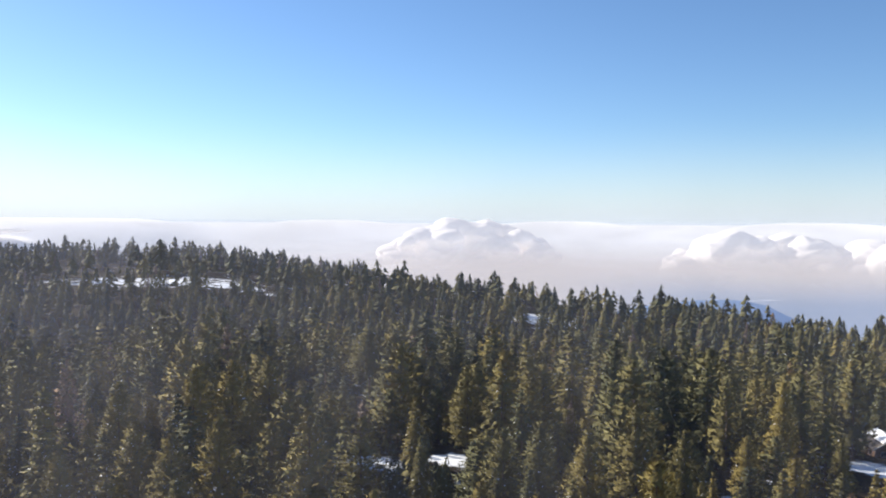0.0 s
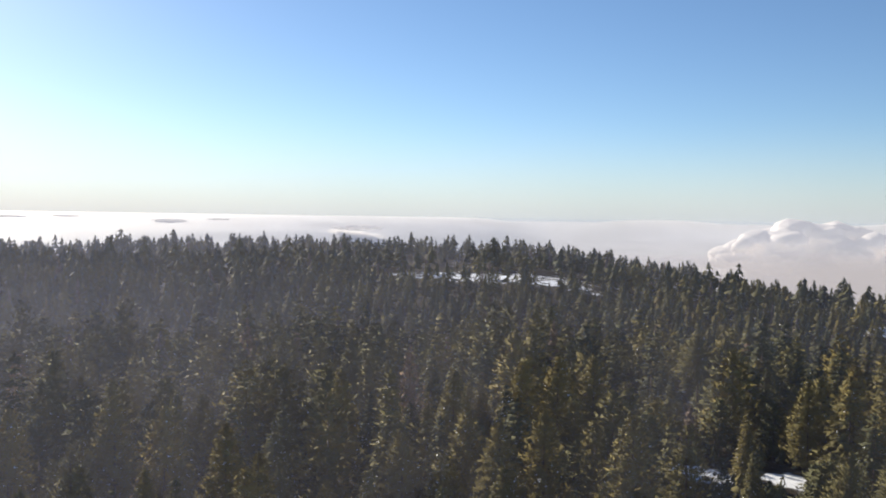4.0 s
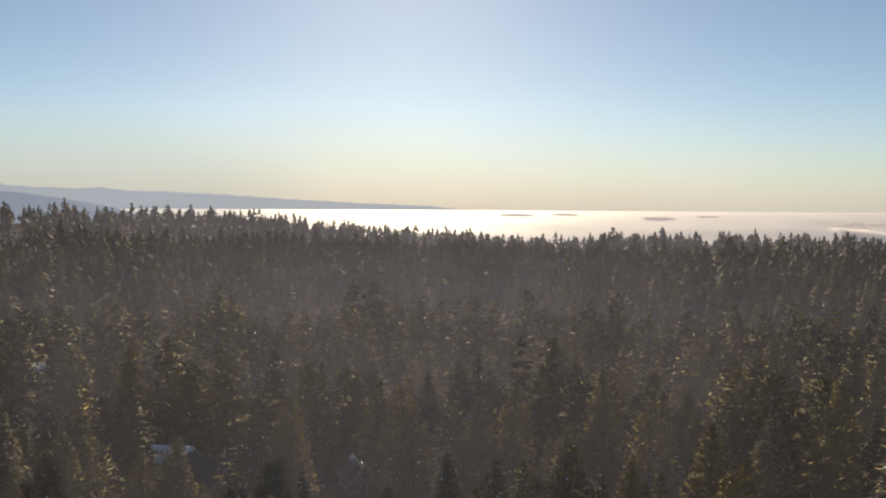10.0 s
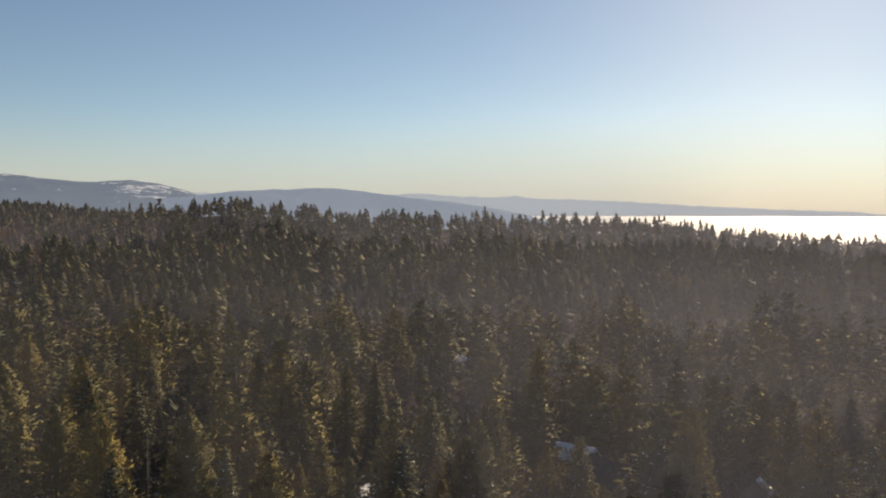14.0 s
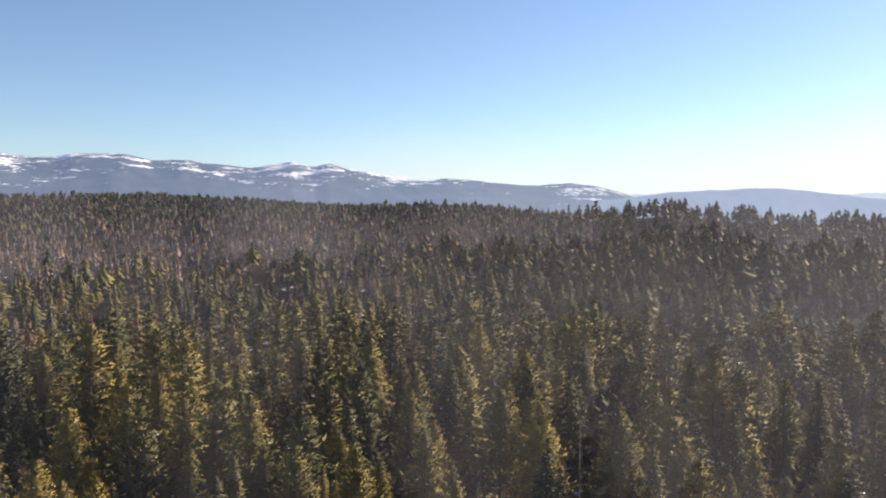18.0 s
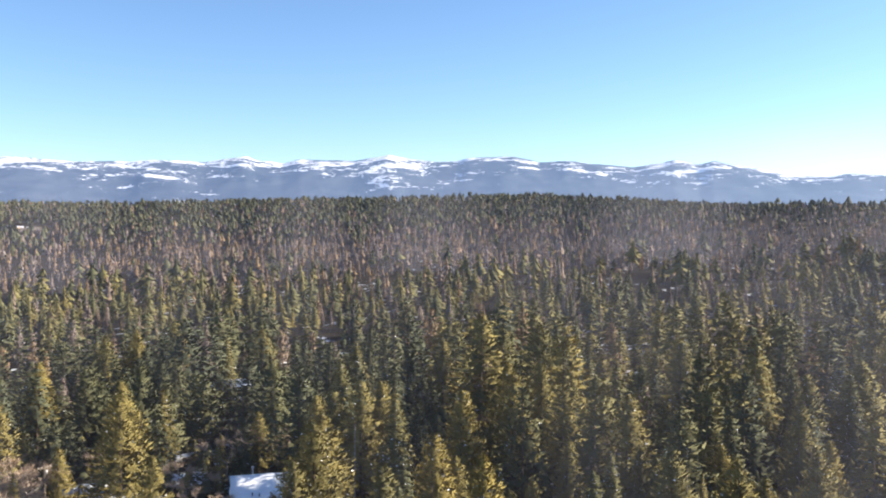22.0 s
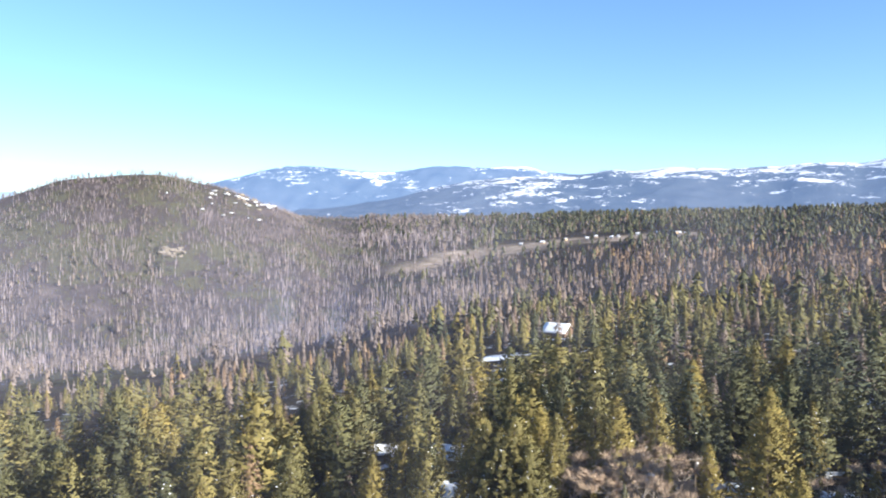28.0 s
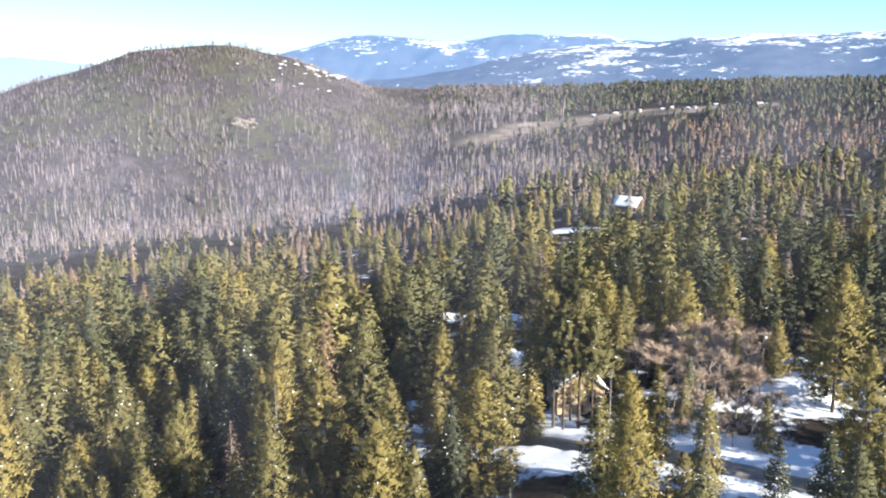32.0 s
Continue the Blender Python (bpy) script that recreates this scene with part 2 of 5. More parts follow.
land(-60, 0, -30, -90, -170, -300, -420, -600)
land(-28, 0, -22, -44, -150, -300, -420, -600)
land(-15, 0, -20, -30, -110, -300, -420, -600)
land(-2, 0, -16, -14, -60, -280, -420, -600)
land(8, 0, -15, -6, -15, -220, -420, -600)
land(17, 0, -14, 4, 5, -180, -420, -600)
land(35, 0, -12, 2, 10, -160, -400, -600)
land(50, 0, -11, 2, 3, -120, -380, -600)
land(60, 0, -10, 6, 17, -80, -330, -600)
land(70, 0, -9, 8, 33, 10, -250, -500)
land(84, 0, -8, 8, 36, 20, -150, -300)
land(96, 0, -8, 14, 54, 30, -60, -100)
land(110, 0, -7, 4, 22, 62, 50, -60)
land(130, 0, -9, -6, 2, 42, 92, -60)
land(145, 0, -11, -14, -4, 30, 76, -60)
land(158, 0, -13, -22, -14, 20, 62, -60)
land(166, 0, -15, -28, -20, 16, 58, -60)
land(175, -4, -22, -40, -45, 8, 50, -60)
land(180, -7, -28, -53, -66, 10, 52, -60)
land(185, -10, -34, -66, -88, 10, 54, -60)
land(190, -12, -38, -76, -96, 78, 60, -60)
land(193.5, -12, -40, -80, -102, 119, 80, -60)
land(197, -13, -42, -84, -108, 137, 100, -60)
land(202, -14, -44, -88, -112, 128, 90, -100)
land(207, -15, -46, -92, -116, 84, 50, -150)
land(213, -15, -48, -95, -124, 26, 0, -200)
land(230, -15, -48, -95, -130, -60, -120, -300)
land(265, 0, 0, -10, -30, -60, -100, -200)
LAND_AZ = np.array(sorted(LAND))
LAND_H = np.array([LAND[a] for a in LAND_AZ])


def waves(x, y, size, seed):
    """Soft, cheap unevenness between -1 and 1."""
    rs, out = np.random.RandomState(seed), 0
    for k in range(7):
        a, p, s = rs.rand() * 6.28, rs.rand() * 6.28, size * (0.5 + rs.rand() * 1.3)
        out = out + np.sin((np.cos(a) * x + np.sin(a) * y) / s * 6.28 + p)
    return out / 4.0


def height(x, y):
    """Height of the ground."""
    x, y = np.asarray(x, float), np.asarray(y, float)
    r, az = np.hypot(x, y), (np.degrees(np.arctan2(-x, y)) + 60) % 360 - 60
    lo, hi = np.append(LAND_AZ, LAND_AZ[0] + 360), np.vstack([LAND_H, LAND_H[:1]])
    i = np.clip(np.searchsorted(lo, az, side="right") - 1, 0, len(lo) - 2)
    f = (az - lo[i]) / (lo[i + 1] - lo[i])
    f = f * f * (3 - 2 * f) * 0.6 + f * 0.4
    j = np.clip(np.searchsorted(REACH, r, side="right") - 1, 0, len(REACH) - 2)
    g = np.clip((r - REACH[j]) / (REACH[j + 1] - REACH[j]), 0, 1)
    g = g * g * (3 - 2 * g) * 0.5 + g * 0.5
    h = (hi[i, j] * (1 - f) + hi[i + 1, j] * f) * (1 - g) + (hi[i, j + 1] * (1 - f) + hi[i + 1, j + 1] * f) * g
    rough = np.clip((r - 60) / 400, 0.1, 1)
    return h + rough * (2.2 * waves(x, y, 160, 3) + 0.6 * waves(x, y, 45, 4))


def spot(az, r):
    """A place on the ground by azimuth and distance."""
    v = heading(az, 0, r)
    return np.array((v.x, v.y, float(height(v.x, v.y))))


CLEAR = []  # (x, y, radius, share of trees kept): yards, roads, snowfields
GAPS = []  # (azimuth from, to, distance from, to, share kept): thin stands
OPEN_SNOW = []  # (x, y, radius, extra snow)


def clearing(az, r, radius, extra=0.25, keep=0.0):
    x, y, _ = spot(az, r)
    CLEAR.append((x, y, radius, keep))
    OPEN_SNOW.append((x, y, radius * 1.15, extra))


def gap(az0, az1, r0, r1, keep=0.0):
    GAPS.append((az0, az1, r0, r1, keep))


def sunny(az, r, reach, wide):
    """An opening on the sun's side of a place, so that its light falls in."""
    x, y, _ = spot(az, r)
    s = heading(SUN_AZ)
    for k in np.arange(wide, reach, wide):
        CLEAR.append((x + s.x * k, y + s.y * k, wide * 0.9, 0.0))


# openings in the forest
sunny(173.8, 146, 60, 7)
sunny(158.4, 157, 40, 8)
sunny(170.5, 543, 44, 9)
sunny(163.0, 122, 30, 7)
sunny(178.0, 167, 24, 5)
for az, r in ((161, 119), (164, 119.5), (167, 121), (170, 124), (176, 131)):
    sunny(az, r, 30, 6)
sunny(165.5, 148, 70, 11)
sunny(163, 140, 60, 10)
sunny(166.5, 160, 60, 10)
clearing(16.6, 725, 60, 0.14, 0.3)
clearing(20.0, 735, 52, 0.13, 0.35)
clearing(23.0, 740, 40, 0.12, 0.2)
clearing(11.5, 660, 26, 0.14, 0.15)
clearing(13.8, 680, 30, 0.14, 0.2)
clearing(-8.7, 610, 60, 0.14, 0.3)
clearing(-5.5, 640, 36, 0.12, 0.2)
gap(14.5, 19.0, 620, 790, 0.3)
gap(19.0, 24.0, 640, 780, 0.28)
gap(-11.5, -5.5, 520, 670, 0.28)
clearing(50.2, 725, 30, 0.14, 0.15)
clearing(4.7, 190, 9, 0.3)
clearing(-0.8, 190, 8, 0.25)
clearing(16.4, 174, 5, 0.25)
clearing(-27.4, 216, 9, 0.4)
clearing(-27.5, 238, 10, 0.1)
clearing(85.8, 172, 6, 0.16, 0.2)
clearing(86.6, 165, 5, 0.14, 0.2)
clearing(100.2, 169, 4, 0.2)
clearing(70.0, 170, 14, 0.25)
clearing(60.2, 157, 9, 0.1)
clearing(80.1, 312, 8, 0.1)
clearing(158.2, 156, 12, 0.35)
clearing(163.6, 177, 6, 0.25)
clearing(148.2, 153, 12, 0.1)
clearing(150.4, 266, 12, 0.15)
clearing(153.0, 172, 6, 0.25)
clearing(173.8, 148, 9, 0.1)
clearing(175.0, 138, 6, 0.3)
clearing(178.0, 168, 8, 0.1)
clearing(178.0, 206, 8, 0.15)
clearing(182.4, 225, 9, 0.15)
clearing(170.5, 545, 18, 0.1)
clearing(174.0, 448, 13, 0.4)
clearing(174.4, 418, 7, 0.25)
clearing(174.6, 385, 12, 0.35)
clearing(176.5, 380, 6, 0.3)
for az, r, rad in ((158, 124, 9), (160.5, 120, 8), (160.5, 128, 9), (163, 131, 10), (165.5, 130, 9), (168, 133, 9), (170.5, 134, 8), (172.5, 119, 8), (169, 114, 8), (165, 111, 7), (176, 124, 8), (162.5, 143, 9), (167, 150, 9)):
    OPEN_SNOW.append((*spot(az, r)[:2], rad, 0.12))
gap(157, 178, 100, 140, 0.08)
gap(157, 178, 56, 100, 0.3)
gap(155.5, 161.5, 70, 120, 0.25)
gap(155.5, 161.5, 120, 165, 0.04)
gap(161, 169.5, 105, 172, 0.1)
gap(171, 176, 88, 146)
gap(176.4, 179.4, 92, 166)
gap(146.8, 150.6, 98, 148, 0.08)
gap(67.2, 71.2, 118, 158)
gap(59, 61.6, 100, 153)
gap(-28.8, -26.2, 150, 232)
gap(3.4, 6.2, 125, 190, 0.1)
gap(-1.8, 0.2, 140, 190, 0.1)
gap(85, 87.6, 112, 170, 0.1)
gap(79.5, 80.9, 235, 308)
gap(169.6, 171.3, 470, 538, 0.04)
gap(169.4, 171.6, 400, 470, 0.3)
gap(173.2, 174.9, 330, 460, 0.12)
gap(149.2, 151.6, 195, 260, 0.1)
gap(176.9, 179.2, 160, 204)
gap(181.2, 183.6, 150, 222)
gap(161.0, 166, 1540, 1760, 0.02)
gap(166, 170.5, 1460, 1680, 0.02)
gap(170.5, 174.5, 1420, 1570, 0.1)
gap(174.5, 179, 1370, 1480, 0.3)
gap(178.5, 182.5, 1310, 1410, 0.03)
gap(195.0, 197.2, 1290, 1350, 0.05)
gap(190, 193.5, 1520, 1640, 0.3)
gap(180, 215, 250, 420, 0.62)
gap(177, 215, 420, 640, 0.5)
gap(186, 216, 640, 900, 0.4)


def build_ground():
    radii = np.concatenate([np.linspace(0, 30, 4)[:-1], np.geomspace(30, 4950, 230)])
    angles = np.radians(np.arange(0, 360, 1.2))
    rr, aa = np.meshgrid(radii, angles, indexing="ij")
    x, y = -np.sin(aa) * rr, np.cos(aa) * rr
    z = height(x, y)
    v = np.stack([x, y, z], -1).reshape(-1, 3)
    n, m = rr.shape
    i, j = np.meshgrid(np.arange(n - 1), np.arange(m), indexing="ij")
    k = (j + 1) % m
    q = np.stack([i * m + j, (i + 1) * m + j, (i + 1) * m + k, i * m + k], -1).reshape(-1, 4)
    c = v
    extra = 0.03 * waves(c[:, 0], c[:, 1], 90, 8) - 0.072 - 0.05 * np.clip((np.hypot(c[:, 0], c[:, 1]) - 120) / 60, 0, 1)
    for ox, oy, orad, e in OPEN_SNOW:
        d = np.hypot(c[:, 0] - ox, c[:, 1] - oy) / orad
        extra = extra + e * np.clip(1.6 - 1.6 * d, 0, 1)
    rr, az = np.hypot(c[:, 0], c[:, 1]), (np.degrees(np.arctan2(-c[:, 0], c[:, 1])) + 60) % 360 - 60
    extra = extra - 0.16 * np.clip((rr - 900) / 300, 0, 1) - 0.2 * np.clip((az - 174) / 8, 0, 1) * np.clip((rr - 650) / 200, 0, 1)
    burnt = np.clip((az - 172) / 8, 0, 1) * np.clip((rr - 650) / 200, 0, 1) * (az < 240)
    strip = 1650 - 16 * (az - 163)
    bare = np.exp(-((az - 180.3) / 1.4) ** 2 - ((rr - 1365) / 22.0) ** 2) + 0.8 * ((az > 161.5) & (az < 179)) * np.clip(2 - np.abs(rr - strip) / 42, 0, 1) * np.clip(0.75 + 0.8 * waves(c[:, 0], c[:, 1], 80, 44), 0, 1)
    extra = extra - 0.13 * np.clip((az - 6) / 10, 0, 1) * np.clip((110 - az) / 10, 0, 1) * np.clip((rr - 180) / 60, 0, 1) * np.clip((690 - rr) / 40, 0, 1)
    me = smooth(mesh_of("ground", v, q[:, ::-1], [floor_mat]))
    for key, values in (("snow", extra), ("burnt", burnt), ("bare", np.clip(bare, 0, 1))):
        me.attributes.new(key, "FLOAT", "POINT").data.foreach_set("value", np.asarray(values, np.float32))
    tagged(new("ground", me), "snow-covered forest ground with bare needle litter", "ground", kind="structure")


# ---------------------------------------------------------------- trees
def tube(points, radii, sides=5):
    """A tapered tube along points: vertices and quads."""
    points, radii = np.asarray(points, float), np.asarray(radii, float)
    along = np.gradient(points, axis=0)
    along /= np.linalg.norm(along, axis=1)[:, None] + 1e-9
    ref = np.where(np.abs(along[:, 2:]) > 0.9, [[1.0, 0, 0]], [[0, 0, 1.0]])
    u = np.cross(along, ref)
    u /= np.linalg.norm(u, axis=1)[:, None]
    w = np.cross(along, u)
    a = np.arange(sides) / sides * 2 * np.pi
    v = points[:, None] + radii[:, None, None] * (u[:, None] * np.cos(a)[None, :, None] + w[:, None] * np.sin(a)[None, :, None])
    i, j = np.meshgrid(np.arange(len(points) - 1), np.arange(sides), indexing="ij")
    k = (j + 1) % sides
    q = np.stack([i * sides + j, i * sides + k, (i + 1) * sides + k, (i + 1) * sides + j], -1).reshape(-1, 4)
    return v.reshape(-1, 3), q


def joined(pieces):
    """Joins (vertices, faces) pairs; four-sided faces are split where others have three sides."""
    vs, qs, n = [], [], 0
    mixed_sizes = len({q.shape[1] for _, q in pieces}) > 1
    for v, q in pieces:
        vs.append(v)
        if mixed_sizes and q.shape[1] == 4:
            q = np.concatenate([q[:, [0, 1, 2]], q[:, [0, 2, 3]]])
        qs.append(q + n)
        n += len(v)
    return np.concatenate(vs), np.concatenate(qs)


def sprays(root, way, length, width, rs, roll=0.6):
    """Pointed needle sprays, a triangle each: arrays of roots, unit ways, lengths and widths."""
    n = len(root)
    out = (root + way * (length * 0.5)[:, None]) * [1, 1, 0]
    out = out / (np.linalg.norm(out, axis=1)[:, None] + 0.01) + [0, 0, 0.35]
    side = np.cross(way, out)
    side /= np.linalg.norm(side, axis=1)[:, None] + 1e-6
    up = np.cross(side, way)
    a = rs.uniform(-roll, roll, n)[:, None]
    side = side * np.cos(a) + up * np.sin(a)
    low = root + way * (length * rs.uniform(0.0, 0.25, n))[:, None]
    v = np.stack([low + side * (width / 2)[:, None], root + way * length[:, None], low - side * (width / 2)[:, None]], 1)
    return v.reshape(-1, 3), np.arange(3 * n).reshape(-1, 3)


OUTLINE = {"pine": (0.14, 0.25, 0.66, 0.06), "fir": (0.05, 0.24, 0.84, 0.03), "cedar": (0.06, 0.185, 0.76, 0.03)}  # foot of the crown, reach, fullness, missing boughs


def crown(rs, kind, whorls, limbs, twigs, size=0.05, base=None):
    """The crown of a conifer one metre tall: whorls of boughs, each with many short needle sprays. size: their length."""
    foot, reach, full, missing = OUTLINE[kind]
    base = base or foot
    roots, ways, lengths, widths = [], [], [], []
    lean, lobe, lobe2 = rs.uniform(-0.015, 0.015, 2), rs.uniform(0, 6.28), rs.uniform(0, 6.28)
    for w in range(whorls):
        u = min(max((w + rs.uniform(-0.4, 0.4)) / (whorls - 0.5), 0), 0.985)
        z = base + (0.975 - base) * u
        shape = min(1, 0.62 + 2.2 * u) * (1 - u) ** full + 0.01
        for b in range(limbs):
            if rs.rand() < missing:
                continue
            a = (b + rs.uniform(-0.4, 0.4)) / limbs * 6.283 + w * 2.4
            uneven = 1 + (0.08 if kind == "pine" else 0.05) * (math.sin(a + lobe + 3 * u) + math.sin(2 * a + lobe2 - 5 * u))
            long = reach * shape * uneven * rs.uniform(0.8 if kind == "pine" else 0.88, 1.1)
            slope = (rs.uniform(-0.2, 0.25) if kind == "pine" else rs.uniform(-0.45, -0.15)) + 0.9 * u ** 3
            n = max(4, int(twigs * (0.35 + 0.65 * shape)))
            f = np.sqrt(rs.uniform(0.05, 1.0, n))
            spread = rs.uniform(-0.95, 0.95, n)
            out = np.array([math.cos(a), math.sin(a)])
            p = np.zeros((n, 3))
            p[:, :2] = out * (long * f)[:, None] + lean * z
            p[:, 2] = z + slope * long * (f - 0.45) - (0.0 if kind == "pine" else 0.25) * long * f * f
            p += rs.normal(0, 1, (n, 3)) * size * [0.22, 0.22, 0.3 if kind == "pine" else 0.12]
            d = np.stack([np.cos(a + spread), np.sin(a + spread), slope * 0.6 + (rs.uniform(-0.3, 0.8, n) if kind == "pine" else rs.uniform(-0.8, 0.3, n))], 1)
            if kind == "pine":
                d = d * 0.8 + rs.normal(0, 0.3, (n, 3))
            d[:, :2] -= out * 0.45 * (d[:, :2] @ out)[:, None]
            d /= np.linalg.norm(d, axis=1)[:, None]
            ln = size * rs.uniform(0.6, 1.3, n) * (0.55 + 0.45 * shape)
            roots.append(p - d * (ln * 0.45)[:, None])
            ways.append(d)
            lengths.append(ln)
            widths.append(ln * rs.uniform(0.2, 0.36, n) * (1.35 if size > 0.06 else 1.0))
    k = 10
    roots.append(np.stack([np.full(k, lean[0]), np.full(k, lean[1]), rs.uniform(0.93, 0.965, k)], 1))
    tip = np.stack([*rs.uniform(-0.35, 0.35, (2, k)), np.ones(k)], 1)
    ways.append(tip / np.linalg.norm(tip, axis=1)[:, None])
    lengths.append(np.full(k, 0.035))
    widths.append(np.full(k, 0.011))
    return [np.concatenate(t) for t in (roots, ways, lengths, widths)]


def petals(rs, whorls, limbs, wide, base, reach, power=0.7, spire=True):
    """A far conifer one metre tall: overlapping hanging boughs of uneven length, the widest part of each outermost."""
    roots, ways, lengths, widths = [], [], [], []
    lobe = rs.uniform(0, 6.28)
    for w in range(whorls):
        u = w / whorls
        z = base + (1 - base) * (u + 0.9 / whorls)
        shape = (1 - u) ** power * min(1, 0.7 + u)
        for b in range(limbs):
            a = (b + rs.uniform(-0.4, 0.4)) / limbs * 6.283 + w * 1.1 + rs.rand()
            out = reach * shape * rs.uniform(0.7, 1.2) * (1 + 0.15 * math.sin(a + lobe))
            drop = (1 - base) / whorls * rs.uniform(0.7, 1.6)
            tip = np.array([math.cos(a) * out, math.sin(a) * out, z - drop])
            top = np.array([math.cos(a) * out * 0.12, math.sin(a) * out * 0.12, min(z + rs.uniform(-0.2, 0.35) / whorls, 0.985)])
            d = top - tip
            roots.append(tip)
            lengths.append(np.linalg.norm(d))
            ways.append(d / lengths[-1])
            widths.append(out * wide * rs.uniform(0.7, 1.2))
    for tilt in ((0.06, 0.02, 1.0), (-0.02, 0.06, 1.0)) if spire else ():
        roots.append(np.array([0, 0, 0.78]))
        ways.append(np.array(tilt) / np.linalg.norm(tilt))
        lengths.append(0.22)
        widths.append(reach * 0.22)
    return sprays(*[np.array(t) for t in (roots, ways, lengths, widths)], rs, 0.22)


def trunk_piece(rs, top, radius, sides, steps):
    z = np.linspace(-0.02, top, steps)
    bend = rs.uniform(-0.006, 0.006, 2)
    pts = np.stack([bend[0] * z, bend[1] * z, z], 1)
    return tube(pts, radius * (1.03 - z / max(top, 1e-3)) + 0.0012, sides)


# single trees close to the camera -------------------------------------------------
def make_conifer(rs, kind, whorls, limbs, twigs_a_limb, needles, name, label, category, dead=False, base=None, size=0.05):
    """One tree, one metre tall, to be copied at its true height."""
    tree = tagged(new(name), label, category)
    v, q = trunk_piece(rs, 0.96, 0.0085 if kind != "pine" else 0.0095, 7, 9)
    part("trunk", smooth(mesh_of("trunk", v, q, [bark_grey if dead else bark])), tree)
    data = crown(rs, kind, whorls, limbs, twigs_a_limb, size, base)
    v, q = sprays(*data, rs, 0.7)
    part("crown", mesh_of("crown", v, q, [needles], soft=rounded(v)), tree)
    # bare lower limbs
    stubs = []
    for k in range(9):
        z, a, n = rs.uniform(0.12, 0.42), rs.rand() * 6.28, rs.uniform(0.03, 0.085)
        stubs.append(tube([[0, 0, z], [math.cos(a) * n, math.sin(a) * n, z + n * rs.uniform(-0.5, 0.2)]], [0.0022, 0.0006], 3))
    v, q = joined(stubs)
    tagged(part("lower_limbs", mesh_of("lower_limbs", v, q, [bark_grey]), tree), kind="stuff")
    # snow lying on some sprays
    pick = rs.rand(len(data[0])) < (0.013 if kind == "pine" else 0.03)
    up = [d[pick] for d in data]
    up[0] = up[0] + [0, 0, 0.006]
    up[1] = up[1] * [1, 1, 0.3]
    v, q = sprays(up[0], up[1] / np.linalg.norm(up[1], axis=1)[:, None], up[2] * 0.5, up[3] * 0.9, rs, 0.35)
    tagged(part("snow", mesh_of("snow", v, q, [snow]), tree, "clumps of old snow on the boughs"), kind="stuff")
    return tree


def make_bare_tree(rs, name, label, spread=0.42, fork=3):
    """A leafless oak, one metre tall: trunk, forking limbs and a haze of twigs."""
    tree = tagged(new(name), label, "tree")
    trunk_p, limb_p, twig_r, twig_w, twig_l = [], [], [], [], []

    def grow(p, d, n, r, level):
        q = p + d * n
        mid = (p + q) / 2 + rs.uniform(-0.06, 0.06, 3) * n
        (trunk_p if level == 0 else limb_p).append(tube([p, mid, q], [r, r * 0.85, r * 0.65], 5 if level < 2 else 3))
        if level >= fork:
            for _ in range(60):
                w = d + rs.uniform(-0.9, 0.9, 3)
                twig_r.append(p + (q - p) * rs.rand())
                twig_w.append(w / np.linalg.norm(w))
                twig_l.append(rs.uniform(0.05, 0.11))
            return
        for _ in range(3):
            w = d + rs.uniform(-1, 1, 3) * [spread * 2, spread * 2, 0.45]
            w[2] = abs(w[2]) * 0.9 + 0.1
            grow(q, w / np.linalg.norm(w), n * rs.uniform(0.62, 0.85), r * 0.58, level + 1)

    grow(np.array([0, 0, -0.02]), np.array([rs.uniform(-0.1, 0.1), rs.uniform(-0.1, 0.1), 1.0]), 0.30, 0.018, 0)
    part("trunk", mesh_of("trunk", *trunk_p[0], [bark_grey]), tree)
    tagged(part("bare_crown", mesh_of("bare_crown", *joined(limb_p), [bark_grey]), tree), kind="stuff")
    r, w, n = np.array(twig_r), np.array(twig_w), np.array(twig_l)
    v, q = sprays(r, w, n, n * 0.075, rs, 1.5)
    tagged(part("twig_crown", mesh_of("twig_crown", v, q, [twigs]), tree), kind="stuff")
    return tree


def make_snag(rs, name, label):
    """A standing dead conifer, one metre tall: grey trunk and broken limbs."""
    tree = tagged(new(name), label, "tree")
    v, q = trunk_piece(rs, 1.0, 0.010, 6, 8)
    part("trunk", mesh_of("trunk", v, q, [bark_grey]), tree)
    limbs = []
    for k in range(70):
        z, a = rs.uniform(0.2, 0.96), rs.rand() * 6.28
        n = (0.11 * (1.05 - z) + 0.015) * rs.uniform(0.4, 1.2)
        e = [math.cos(a) * n, math.sin(a) * n, z + n * rs.uniform(-0.5, 0.25)]
        limbs.append(tube([[0, 0, z], e], [0.0024, 0.0006], 3))
    tagged(part("bare_crown", mesh_of("bare_crown", *joined(limbs), [bark_grey]), tree), kind="stuff")
    return tree


def allowed(x, y):
    ok = np.ones(np.shape(x), bool)
    r, az, dice = np.hypot(x, y), (np.degrees(np.arctan2(-x, y)) + 60) % 360 - 60, np.random.RandomState(len(x)).rand(len(x))
    for cx, cy, cr, keep in CLEAR:
        ok &= (np.hypot(x - cx, y - cy) > cr) | (dice < keep)
    for a0, a1, r0, r1, keep in GAPS:
        ok &= ~((az > a0) & (az < a1) & (r > r0) & (r < r1)) | (dice < keep)
    for a, o, s in STOOD:
        ok &= np.hypot(x - a, y - o) > s
    return ok


STOOD = []  # (x, y, room) of the single trees


